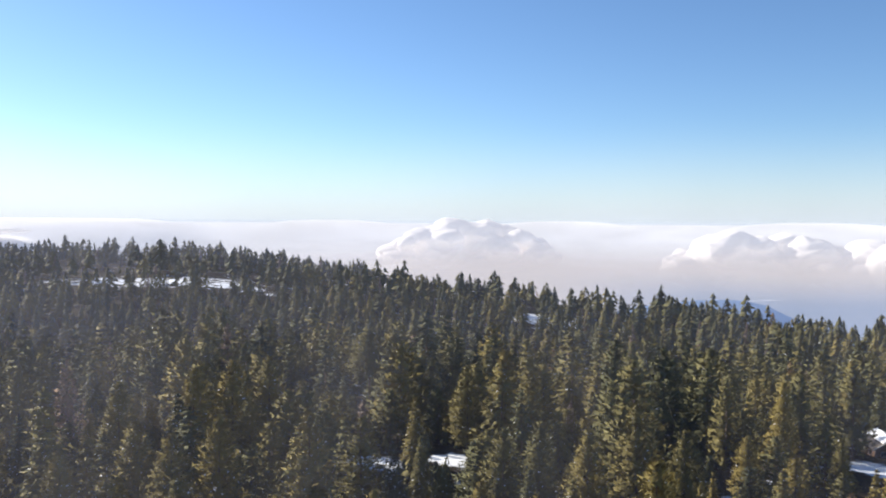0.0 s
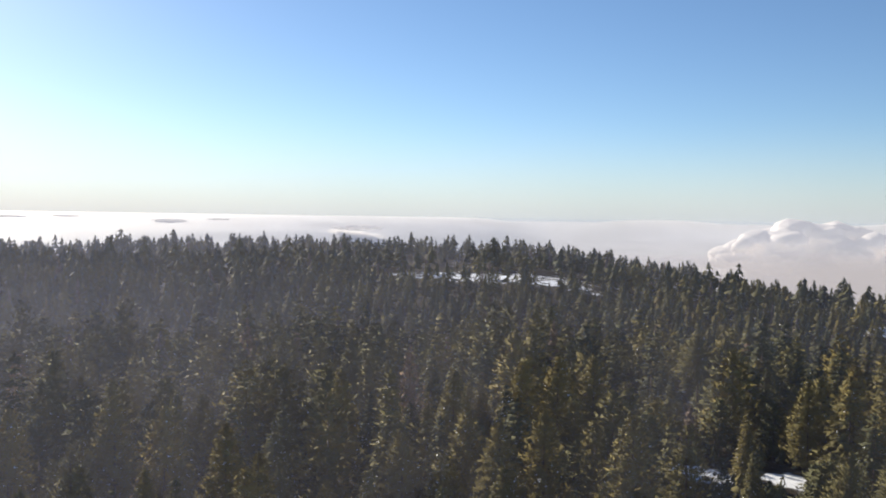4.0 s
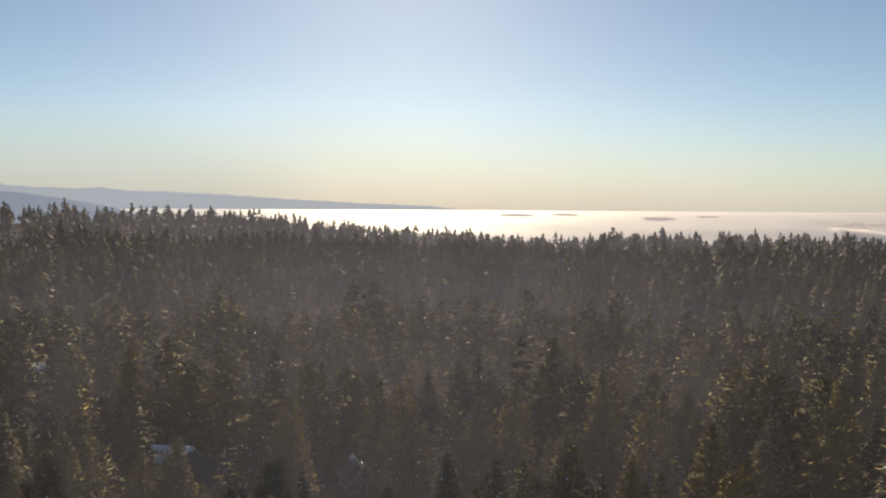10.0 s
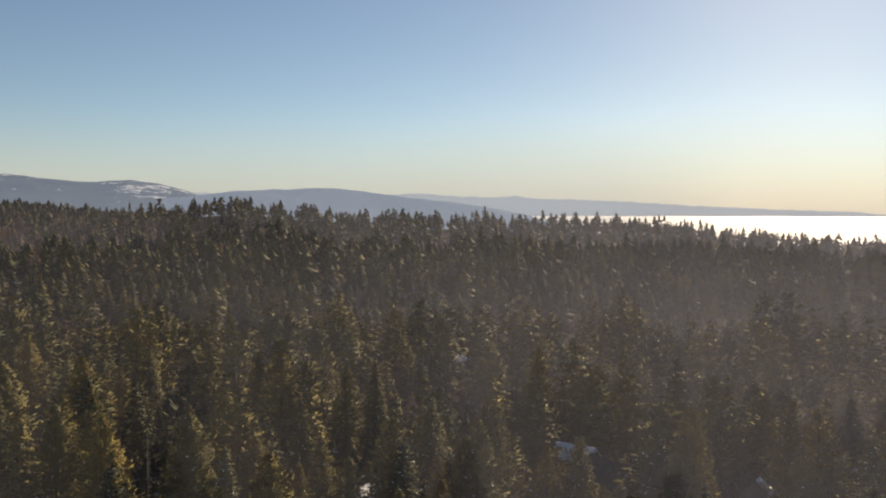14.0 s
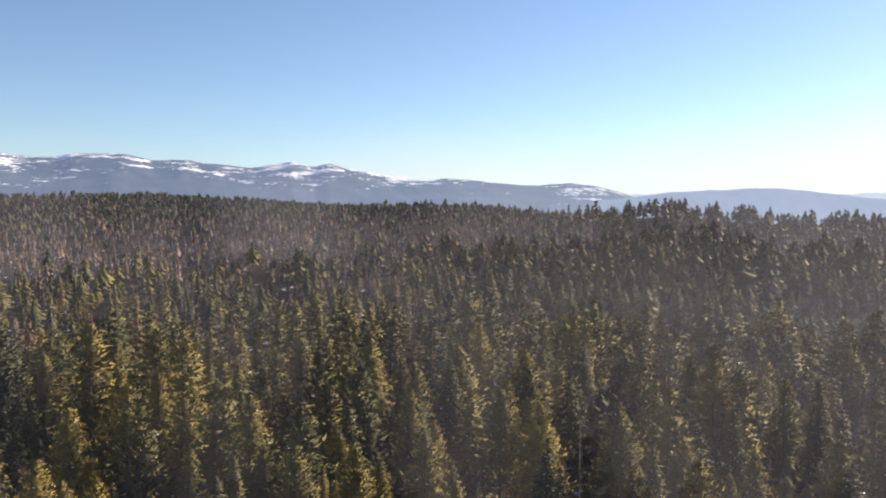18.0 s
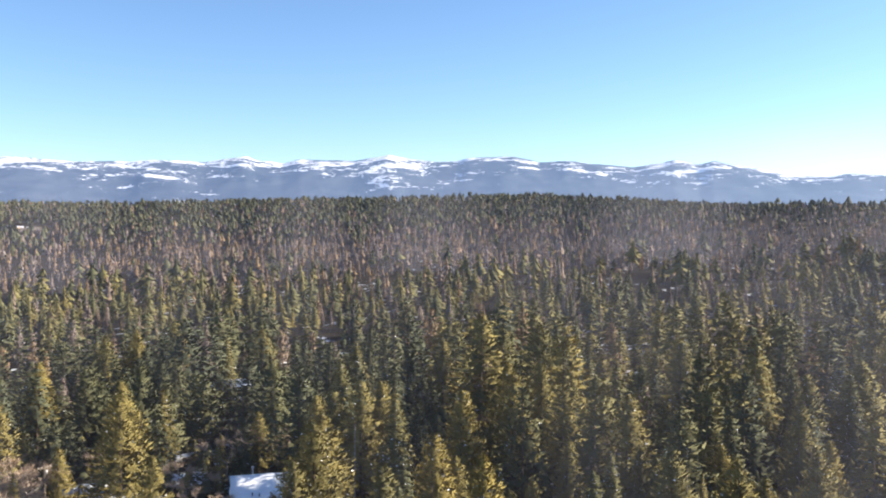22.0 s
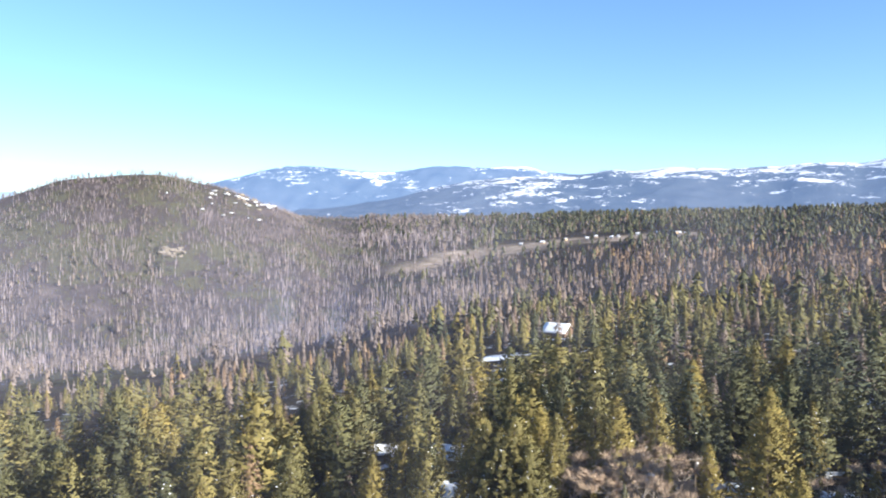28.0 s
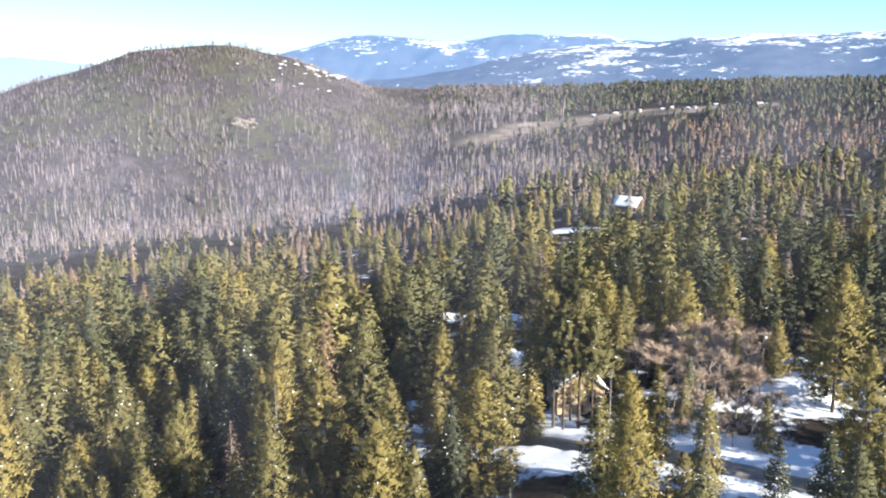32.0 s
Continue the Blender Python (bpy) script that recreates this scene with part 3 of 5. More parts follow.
def scatter(rs, r0, r1, az0, az1, area):
    """Places in a ring sector, one for each area in square metres, with thin and thick stands."""
    n = int(radians(az1 - az0) * (r1 ** 2 - r0 ** 2) / 2 / area)
    r, az = np.sqrt(rs.uniform(r0 ** 2, r1 ** 2, n)), rs.uniform(az0, az1, n)
    x, y = -np.sin(np.radians(az)) * r, np.cos(np.radians(az)) * r
    thin = waves(x, y, 45, 21) * 0.6 + waves(x, y, 170, 22) * 0.45
    back = (r > 1000) & (az < 6)
    keep = allowed(x, y) & ~back & (rs.rand(n) < 0.80 + 0.62 * thin)
    return x[keep], y[keep], r[keep], az[keep]


def spaced(x, y, gap):
    """Leaves out places nearer than gap to an earlier one."""
    cells, keep = {}, []
    for i, (a, b) in enumerate(zip(x, y)):
        c = (int(a // gap), int(b // gap))
        near = [j for u in (-1, 0, 1) for w in (-1, 0, 1) for j in cells.get((c[0] + u, c[1] + w), ())]
        if all((x[j] - a) ** 2 + (y[j] - b) ** 2 > gap * gap for j in near):
            cells.setdefault(c, []).append(i)
            keep.append(i)
    return np.array(keep, int)


def brown_share(az, r):
    """Share of dead trees: the beetle-killed belt across the plateau and the burnt hill."""
    belt = np.exp(-((r - 1080) / 360.0) ** 2) * np.clip((az - 90) / 25, 0, 1) * 0.8 * np.clip((168 - az) / 25, 0.85, 1)
    hill = np.clip((az - 173) / 9, 0, 1) * np.clip((r - 430) / 420, 0, 1) * 0.95
    grey = 0.22 * np.clip((r - 150) / 300, 0, 1) * np.clip((az - 95) / 20, 0, 1)
    return np.clip(0.05 + grey + np.maximum(belt, hill), 0, 0.92)


def plant_near(rs):
    olive, dark = "tall olive-green pine tree in the snowy forest", "dark green pointed fir tree with snow on its boughs"
    stock = {
        "pine": [make_conifer(rs, "pine", 28, 9, 48, needles_pine, "pine_tree", olive, "tree", size=0.035) for _ in range(5)],
        "fir": [make_conifer(rs, "fir", 34, 10, 36, needles_fir, "fir_tree", dark, "tree", size=0.036) for _ in range(4)],
        "cedar": [make_conifer(rs, "cedar", 30, 9, 30, needles_cedar, "cedar_tree", "slender yellow-green cedar tree in the sun", "tree", size=0.04) for _ in range(2)],
        "tall_pine": [make_conifer(rs, "pine", 18, 8, 56, needles_pine, "tall_pine_tree", "tall pine with a long bare trunk above snow", "tree", base=0.5, size=0.037) for _ in range(2)],
        "sapling": [make_conifer(rs, "cedar", 18, 7, 14, needles_cedar, "young_cedar_tree", "young bright yellow-green conifer", "tree", size=0.07) for _ in range(2)],
        "dying": [make_conifer(rs, "fir", 22, 7, 9, needles_dead, "dying_fir_tree", "fir tree with thin rust-brown needles", "tree", True, size=0.045) for _ in range(2)],
        "oak": [make_bare_tree(rs, "bare_oak_tree", "leafless grey-brown oak tree with fine twigs") for _ in range(4)],
        "snag": [make_snag(rs, "dead_snag", "bare grey dead conifer still standing") for _ in range(2)],
        "far_pine": [make_conifer(rs, "pine", 22, 8, 34, needles_pine, "pine_tree", olive, "tree", size=0.048) for _ in range(5)],
        "far_fir": [make_conifer(rs, "fir", 26, 9, 27, needles_fir, "fir_tree", dark, "tree", size=0.048) for _ in range(4)],
    }
    groups = {"pine": "pines", "far_pine": "pines", "tall_pine": "tall pines", "fir": "firs", "far_fir": "firs", "cedar": "cedars", "sapling": "young cedars",
              "dying": "dying firs", "oak": "bare oaks", "snag": "dead snags"}
    count = {}

    def grow(kind, x, y, tall):
        m = pose(x, y, float(height(x, y)) - 0.1, 0, 0, rs.uniform(0, 360)) @ Matrix.Diagonal((tall * rs.uniform(0.95, 1.4),) * 2 + (tall, 1))
        tagged(copy_thing(stock[kind][rs.randint(len(stock[kind]))], m), group=groups[kind])
        count[groups[kind]] = count.get(groups[kind], 0) + 1

    def stand(kind, *places):
        """Single trees by azimuth, distance and height."""
        for az, r, tall in places:
            x, y, _ = spot(az, r)
            STOOD.append((x, y, 0.16 * tall + 1.2))
            grow("far_" + kind if r > 140 and kind in ("pine", "fir") else kind, x, y, tall)

    stand("fir", (204.0, 129, 20), (208.8, 180, 20), (199.6, 168, 19), (196.9, 164, 20), (185.3, 92, 19), (172.1, 98, 20), (160.0, 88, 19), (165.0, 77, 20), (157.0, 92, 19), (155.3, 90, 19), (211.1, 151, 19), (205.2, 150, 20), (182.5, 106, 20), (179.2, 151, 20), (171.5, 197, 20), (166.1, 138, 11), (158.4, 274, 19), (139.2, 150, 21), (150.4, 255, 20), (142.9, 194, 21), (139.2, 157, 21), (126.9, 249, 20), (110.4, 226, 21), (106.4, 176, 20))
    stand("fir", (141.8, 230, 20), (13.2, 206, 20), (26.9, 171, 19), (8.5, 158, 19), (109.9, 204, 20), (100.8, 249, 19), (86.1, 208, 19), (91.1, 156, 21), (82.3, 159, 21), (126.0, 223, 19), (83.0, 233, 19), (62.6, 192, 20), (54.2, 141, 20), (43.7, 181, 20), (52.0, 200, 20), (55.5, 220, 19), (47.1, 188, 20), (39.6, 163, 21), (32.7, 158, 20), (25.7, 154, 20), (17.6, 172, 21))
    stand("dying", (198.2, 132, 13))
    stand("sapling", (209.1, 140, 8), (207.7, 134, 8), (189.9, 112, 8), (191.5, 112, 8), (186.0, 187, 8), (151.0, 164, 9), (146.6, 168, 9), (176.7, 162, 8), (150.8, 176, 8), (146.8, 174, 7), (-18.0, 163, 8))
    stand("cedar", (206.5, 189, 15), (186.3, 161, 16), (176.9, 134, 16), (168.1, 122, 15), (164.9, 109, 16), (201.9, 167, 15), (186.9, 117, 16), (169.8, 190, 16), (170.9, 156, 15), (154.5, 182, 17), (1.8, 184, 16))
    stand("pine", (194.5, 148, 21), (188.8, 140, 25), (183.3, 135, 22), (179.5, 132, 23), (169.8, 88, 23), (155.1, 116, 22), (192.0, 128, 21), (211.2, 167, 22), (195.6, 112, 21), (180.5, 108, 22), (189.6, 238, 22), (191.5, 188, 23), (187.1, 232, 22), (184.7, 239, 21), (183.2, 262, 23), (180.9, 214, 14), (183.2, 176, 14), (175.9, 156, 24), (173.8, 146, 22), (167.9, 158, 13), (162.6, 175, 12), (160.7, 158, 13), (157.1, 149, 23))
    stand("pine", (153.7, 305, 22), (156.0, 289, 21), (161.7, 206, 21), (144.7, 127, 23), (192.8, 157, 22), (188.7, 174, 13), (157.0, 172, 21), (153.6, 312, 22), (148.0, 265, 21), (144.2, 132, 23), (148.4, 174, 13), (135.9, 226, 21), (131.5, 186, 21), (129.2, 184, 22), (125.7, 172, 13), (123.4, 154, 22), (120.0, 223, 23), (115.3, 224, 21), (117.7, 165, 13), (112.4, 192, 21), (104.4, 156, 21), (104.8, 211, 22), (134.6, 153, 22), (157.9, 270, 21))
    stand("pine", (107.9, 262, 23), (23.0, 183, 14), (16.6, 189, 23), (11.7, 203, 23), (-1.7, 197, 21), (-4.3, 215, 23), (-20.1, 169, 14), (-22.2, 184, 22), (-25.6, 178, 13), (-9.9, 131, 22), (-13.1, 154, 22), (-26.1, 285, 21), (20.1, 149, 21), (-6.9, 212, 20), (18.0, 137, 21), (-16.2, 140, 21), (-3.5, 169, 12), (26.0, 166, 13), (115.2, 214, 21), (112.7, 162, 21), (106.4, 158, 22), (103.8, 143, 23), (98.5, 134, 24), (96.2, 160, 13))
    stand("pine", (117.4, 159, 13), (78.6, 140, 23), (64.7, 142, 23), (74.7, 244, 22), (93.9, 210, 21), (88.1, 193, 21), (131.1, 177, 21), (111.3, 142, 12), (106.0, 172, 21), (98.5, 147, 21), (96.6, 155, 13), (92.4, 198, 23), (74.9, 206, 23), (64.9, 149, 22), (57.2, 156, 21), (49.5, 147, 23), (40.4, 150, 21), (77.9, 142, 22), (46.1, 233, 22), (58.8, 159, 22), (51.8, 148, 21), (43.4, 149, 23), (36.5, 128, 23))
    stand("pine", (28.8, 173, 23), (21.2, 181, 22), (14.1, 201, 23))
    stand("tall_pine", (5.0, 245, 26), (3.3, 244, 25))
    stand("oak", (163, 140, 12), (164.5, 146, 13), (166, 150, 13), (167, 143, 7), (165.5, 158, 14), (163.8, 155, 12), (161.5, 150, 9), (162.5, 165, 12), (168, 155, 12), (169, 165, 12), (160.8, 137, 8), (164, 168, 13))
    stand("oak", (162.2, 157, 11), (166.8, 162, 13), (165.2, 170, 13), (167.6, 149, 11), (164.9, 138, 10), (166.2, 140, 10), (162.4, 147, 9), (168.4, 172, 12), (163.1, 174, 12), (169.6, 156, 11), (161.9, 133, 8), (155, 128, 8))
    stand("oak", (153.5, 125, 7), (152, 150, 9), (147, 175, 11), (149.5, 178, 11), (150.5, 172, 11), (154, 140, 9), (153, 160, 10), (156.2, 172, 10), (157.4, 176, 9))
    stand("oak", (124.3, 165, 11), (125.2, 171, 10), (122.5, 165, 8), (-20.5, 176, 7), (-21.4, 180, 7), (165, 134, 8), (167.5, 136, 9), (163.4, 132, 7), (172.3, 330, 11), (169.5, 300, 11))
    stand("oak", (163.6, 146, 12), (165.0, 152, 13), (167.8, 151, 13), (166.9, 157, 13), (168.8, 160, 13), (165.8, 163, 13))
    stand("oak", (160.4, 131, 5), (161.6, 129, 6), (163.0, 128, 5), (164.2, 130, 6), (165.6, 128, 5), (159.6, 134, 6), (166.8, 130, 6), (161.0, 138, 7), (162.6, 136, 7), (164.4, 135, 7), (167.6, 133, 6))
    stand("cedar", (166.4, 132, 10), (163.2, 151, 12), (161.0, 128, 9))
    stand("pine", (170.6, 160, 19), (166.6, 166, 20), (164.0, 172, 20), (168.0, 170, 21), (171.8, 165, 20))
    stand("pine", (72.3, 150, 15), (70.6, 140, 10))
    # pines added on the sun side to shade the brown house's roof
    stand("pine", (141.5, 156, 23), (143.4, 158, 21), (140.2, 160, 22), (144.6, 163, 19))
    stand("pine", (178.9, 158, 9), (177.0, 160, 10), (178.7, 197, 11), (181.9, 215, 10), (183.2, 217, 10), (177.4, 199, 9))
    stand("tall_pine", (174.6, 136, 23), (173.5, 137, 25), (174.1, 141, 22), (175.3, 138, 24), (172.6, 134, 21))
    stand("snag", (171.4, 106, 20), (101, 150, 17), (195, 130, 18), (176.9, 375, 15), (141.9, 150, 16))
    x, y, r, az = scatter(rs, 56, 150, -34, 218, 32)
    keep = spaced(x, y, 5.7)
    x, y, r, az = x[keep], y[keep], r[keep], az[keep]
    rest = []
    for i in np.argsort(r):
        dice, low = rs.rand(), rs.rand()
        kind, tall = ("pine", 8 + 16 * rs.beta(2, 2)) if dice < 0.55 else ("fir", 7 + 15 * rs.beta(2, 2))
        # most pines here become darker firs, standing in for the sector's shade
        if 137 < az[i] < 161 and kind == "pine" and low < 0.8:
            kind = "fir"
        if dice > 0.97:
            kind, tall = "dying", rs.uniform(10, 16)
        elif dice > 0.945:
            kind, tall = "snag", rs.uniform(10, 17)
        elif dice > (0.66 if az[i] > 166 else 0.86):
            kind, tall = "cedar", rs.uniform(7, 16)
        if r[i] > 108 and kind in ("pine", "fir"):
            kind = "far_" + kind
        if rs.rand() < 0.12 * np.clip(1 - abs(az[i] - 168) / 25, 0, 1):
            kind, tall = "oak", rs.uniform(7, 12)
        if count.get(groups[kind], 0) >= 298:
            rest.append(i)
            continue
        grow(kind, x[i], y[i], tall)
    for o in (t for kinds in stock.values() for t in kinds):
        for c in (*o.children_recursive, o):
            bpy.data.objects.remove(c)
    rest = np.array(rest, int)
    return x[rest], y[rest], r[rest], az[rest]


# joined forests ---------------------------------------------------------------------
def forest(rs, name, label, places, templates, tall, tints_of=None, needles=needles_forest):
    """Many trees as one mesh. templates: (vertices, quads, material index a face)."""
    x, y, r, az = places
    n = len(x)
    z = height(x, y) - 0.2
    dead = (rs.rand(n) < brown_share(az, r)) | (name == "burnt_forest")
    stand = np.clip(0.5 + 0.6 * waves(x, y, 110, 31) + 0.3 * waves(x, y, 35, 32), 0, 1)
    # darker green with distance; sector 137-166 darkened further in place of tree shade
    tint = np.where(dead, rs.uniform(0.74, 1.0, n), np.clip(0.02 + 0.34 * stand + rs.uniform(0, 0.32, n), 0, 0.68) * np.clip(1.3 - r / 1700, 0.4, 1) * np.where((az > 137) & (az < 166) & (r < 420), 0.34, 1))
    if tints_of:
        # living brush keeps to patches of the burnt ground
        tint = rs.uniform(*tints_of, n)
        tint = np.where((name == "hill_brush") & (waves(x, y, 170, 37) + rs.uniform(-0.4, 0.4, n) < 0.1), rs.uniform(0.9, 1.0, n), tint)
    else:
        tint = np.where(dead & (az > 168) & (r > 700), rs.uniform(np.clip(0.85 + (az - 172) * 0.012, 0.85, 0.95), 1.0), tint)
    h = (tall[0] + (tall[1] - tall[0]) * rs.beta(1.5, 2.2, n)) * (1 + 0.2 * waves(x, y, 70, 33)) * np.where(dead & (name != "burnt_forest"), 0.85, 1) * np.where((az > 184) & (r > 840), np.where(dead, np.clip(1.9 - r / 1100, 0.5, 0.9), 0.45), 1) * (1 - 0.26 * np.clip((az - 172) / 10, 0, 1) * (r < 700) * np.clip((r - 280) / 260, 0, 1))
    fat = h * rs.uniform(1.15, 1.75, n) * np.where(dead, 0.6, 1)
    turn = rs.uniform(0, 6.283, n)
    pick = rs.randint(len(templates), size=n)
    vs, qs, mats, tints, norms, base = [], [], [], [], [], 0
    for k, (tv, tq, tm) in enumerate(templates):
        s = np.nonzero(pick == k)[0]
        if not len(s):
            continue
        c, d = np.cos(turn[s])[:, None], np.sin(turn[s])[:, None]
        vx = (tv[:, 0] * c - tv[:, 1] * d) * fat[s, None] + x[s, None]
        vy = (tv[:, 0] * d + tv[:, 1] * c) * fat[s, None] + y[s, None]
        vz = tv[:, 2] * h[s, None] + z[s, None]
        vs.append(np.stack([vx, vy, vz], -1).reshape(-1, 3))
        qs.append((tq[None] + (np.arange(len(s)) * len(tv))[:, None, None]).reshape(-1, tq.shape[1]) + base)
        base += len(s) * len(tv)
        tn = rounded(tv, 3, 0.06)
        norms.append(np.stack([tn[:, 0] * c - tn[:, 1] * d, tn[:, 0] * d + tn[:, 1] * c, np.broadcast_to(tn[:, 2], vz.shape)], -1).reshape(-1, 3))
        mats.append(np.tile(tm, len(s)))
        tints.append(np.repeat(tint[s], len(tq)))
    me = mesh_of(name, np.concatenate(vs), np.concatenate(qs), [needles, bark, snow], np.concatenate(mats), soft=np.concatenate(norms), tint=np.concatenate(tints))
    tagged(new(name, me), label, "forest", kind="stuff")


def template(rs, pieces):
    v, q = joined([p for p, _ in pieces])
    return v, q, np.concatenate([np.full(len(p[1]) * (2 if p[1].shape[1] == 4 else 1), m) for p, m in pieces])


def mid_template(rs, kind, whorls, limbs, twigs, size, snowy):
    """A tree at middle distance."""
    data = crown(rs, kind, whorls, limbs, twigs, size)
    out = [(sprays(*data, rs, 0.8), 0), (trunk_piece(rs, 0.85, 0.009, 3, 3), 1)]
    pick = rs.rand(len(data[0])) < snowy
    if pick.any():
        s = [d[pick] for d in data]
        out.append((sprays(s[0] + [0, 0, 0.01], s[1] * [1, 1, 0.3], s[2] * 0.3, s[3] * 0.4, rs, 0.3), 2))
    return template(rs, out)


def far_template(rs, whorls, limbs, wide, trunk):
    out = [(petals(rs, whorls, limbs, wide, rs.uniform(0.1, 0.3), rs.uniform(0.18, 0.25), rs.uniform(0.68, 0.92)), 0)]
    if trunk:
        out.append((trunk_piece(rs, 0.6, 0.010, 3, 2), 1))
    return template(rs, out)


def plant_all():
    rs = np.random.RandomState(11)
    rest = plant_near(rs)
    near = scatter(rs, 150, 290, -34, 218, 60)
    keep = spaced(near[0], near[1], 6.4)
    more = scatter(rs, 150, 290, 178, 218, 190)
    near = [np.concatenate([a[keep], b]) for a, b in zip(near, more)]
    near = [np.concatenate([a, b]) for a, b in zip(rest, near)]
    mids = [mid_template(rs, "pine", 15, 7, 14, 0.072, 0.012) for _ in range(5)] + [mid_template(rs, "fir", 17, 8, 10, 0.07, 0.02) for _ in range(4)]
    forest(rs, "forest_close", "dense stand of olive-green pines and dark firs", near, mids, (8, 27))
    middle = scatter(rs, 290, 620, -36, 220, 80)
    keep = spaced(middle[0], middle[1], 7.8)
    more = scatter(rs, 300, 660, -36, 112, 240)
    middle = [np.concatenate([a[keep], b]) for a, b in zip(middle, more)]
    more = scatter(rs, 420, 620, 178, 220, 190)
    middle = [np.concatenate([a, b]) for a, b in zip(middle, more)]
    nearer = middle[2] < 420
    between = [mid_template(rs, "pine", 10, 6, 8, 0.11, 0.004) for _ in range(5)] + [mid_template(rs, "fir", 11, 7, 6, 0.105, 0.008) for _ in range(4)]
    forest(rs, "forest_between", "mixed pines and firs past the near stands", [a[nearer] for a in middle], between, (8, 28))
    middle = [a[~nearer] for a in middle]
    shrubs = [template(rs, [(petals(rs, 3, 5, 1.1, 0.0, rs.uniform(0.26, 0.42), rs.uniform(0.5, 0.8)), 0)]) for _ in range(8)]
    forest(rs, "undergrowth", "young conifers and low brush under the trees", scatter(rs, 58, 300, -34, 218, 15), shrubs, (1.5, 6.5), (0.05, 0.5))
    lows = [far_template(rs, 12, 9, 0.52, True) for _ in range(9)]
    forest(rs, "forest_middle", "dense mixed conifer forest on gentle ground", middle, lows, (8, 28))
    fars = [far_template(rs, 5, 5, 1.1, False) for _ in range(8)]
    forest(rs, "forest_far", "conifer forest running up to the ridge", [np.concatenate(p) for p in zip(scatter(rs, 620, 1220, -38, 222, 200), scatter(rs, 560, 960, 27, 112, 260))], fars, (9, 29))
    poles = [template(rs, [(trunk_piece(rs, 0.97, 0.032, 3, 2), 0), (petals(rs, 2, 2, 0.5, 0.3, 0.08, spire=False), 0)]) for _ in range(6)]
    hill = scatter(rs, 860, 1760, 174, 216, 36)
    edge = rs.rand(len(hill[3])) < np.clip((hill[3] - 174) / 7, 0.04, 1) * np.clip(0.42 + 0.5 * waves(hill[0], hill[1], 130, 47), 0.08, 0.9) * np.clip(0.35 + (hill[2] - 860) / 350, 0, 1)
    hill = [a[edge] for a in hill]
    forest(rs, "burnt_forest", "grey dead trees standing over the burnt hill", hill, poles, (11, 26), (0.86, 1.0), silver_wood)
    clumps = [template(rs, [(petals(rs, 2, 4, 1.3, 0.0, 0.75, spire=False), 0)]) for _ in range(6)]
    forest(rs, "hill_brush", "low olive and grey brush on the burnt hill", scatter(rs, 950, 1760, 184, 216, 60), clumps, (2.5, 5.5), (0.12, 0.5))
    specks = [far_template(rs, 2, 4, 1.6, False) for _ in range(6)]
    forest(rs, "forest_distant", "distant conifer forest on the plateau and hill", scatter(rs, 1220, 2450, 98, 222, 230), specks, (12, 24))


# ---------------------------------------------------------------- the distance
def profile(pairs):
    a = np.array(pairs, float).reshape(-1, 2)
    return lambda az: np.interp(az, a[:, 0], a[:, 1])


def ridge(name, label, skyline, az0, az1, near, far, foot, mat, rough, seed, step=0.25, depth=26, peaks=1.0):
    """A range whose crest rises to skyline(az) degrees at distance far; foot: its height at the near side."""
    az = np.arange(az0, az1 + step / 2, step)
    g = np.linspace(0, 1.25, depth)
    aa, gg = np.meshgrid(az, g, indexing="ij")
    r = near + (far - near) * gg
    jag = peaks * (0.03 * waves(aa, 0 * aa, 1.6, seed) + 0.022 * waves(aa, 0 * aa, 0.6, seed + 5) + 0.012 * waves(aa, 0 * aa, 0.25, seed + 6))
    top = EYE + np.tan(np.radians(skyline(aa) + jag * np.clip(gg, 0, 1) ** 6)) * far
    x, y = -np.sin(np.radians(aa)) * r, np.cos(np.radians(aa)) * r
    rise = np.where(gg <= 1, np.sin(np.clip(gg, 0, 1) * np.pi / 2) ** 1.3, 1 - (gg - 1) * 2.5)
    fold = (1 - np.abs(waves(x, y, 620, seed))) * 0.6 + (1 - np.abs(waves(x, y, 260, seed + 1))) * 0.4 + (1 - np.abs(waves(x, y, 120, seed + 2))) * 0.1
    z = foot + (top - foot) * rise + rough * (fold - 0.6) * np.sin(np.clip(gg, 0, 1) * np.pi)
    v = np.stack([x, y, z], -1).reshape(-1, 3)
    n, m = aa.shape
    i, j = np.meshgrid(np.arange(n - 1), np.arange(m - 1), indexing="ij")
    q = np.stack([i * m + j, i * m + j + 1, (i + 1) * m + j + 1, (i + 1) * m + j], -1).reshape(-1, 4)
    return tagged(new(name, smooth(mesh_of(name, v, q[:, ::-1], [mat]))), label, "mountains", kind="structure")


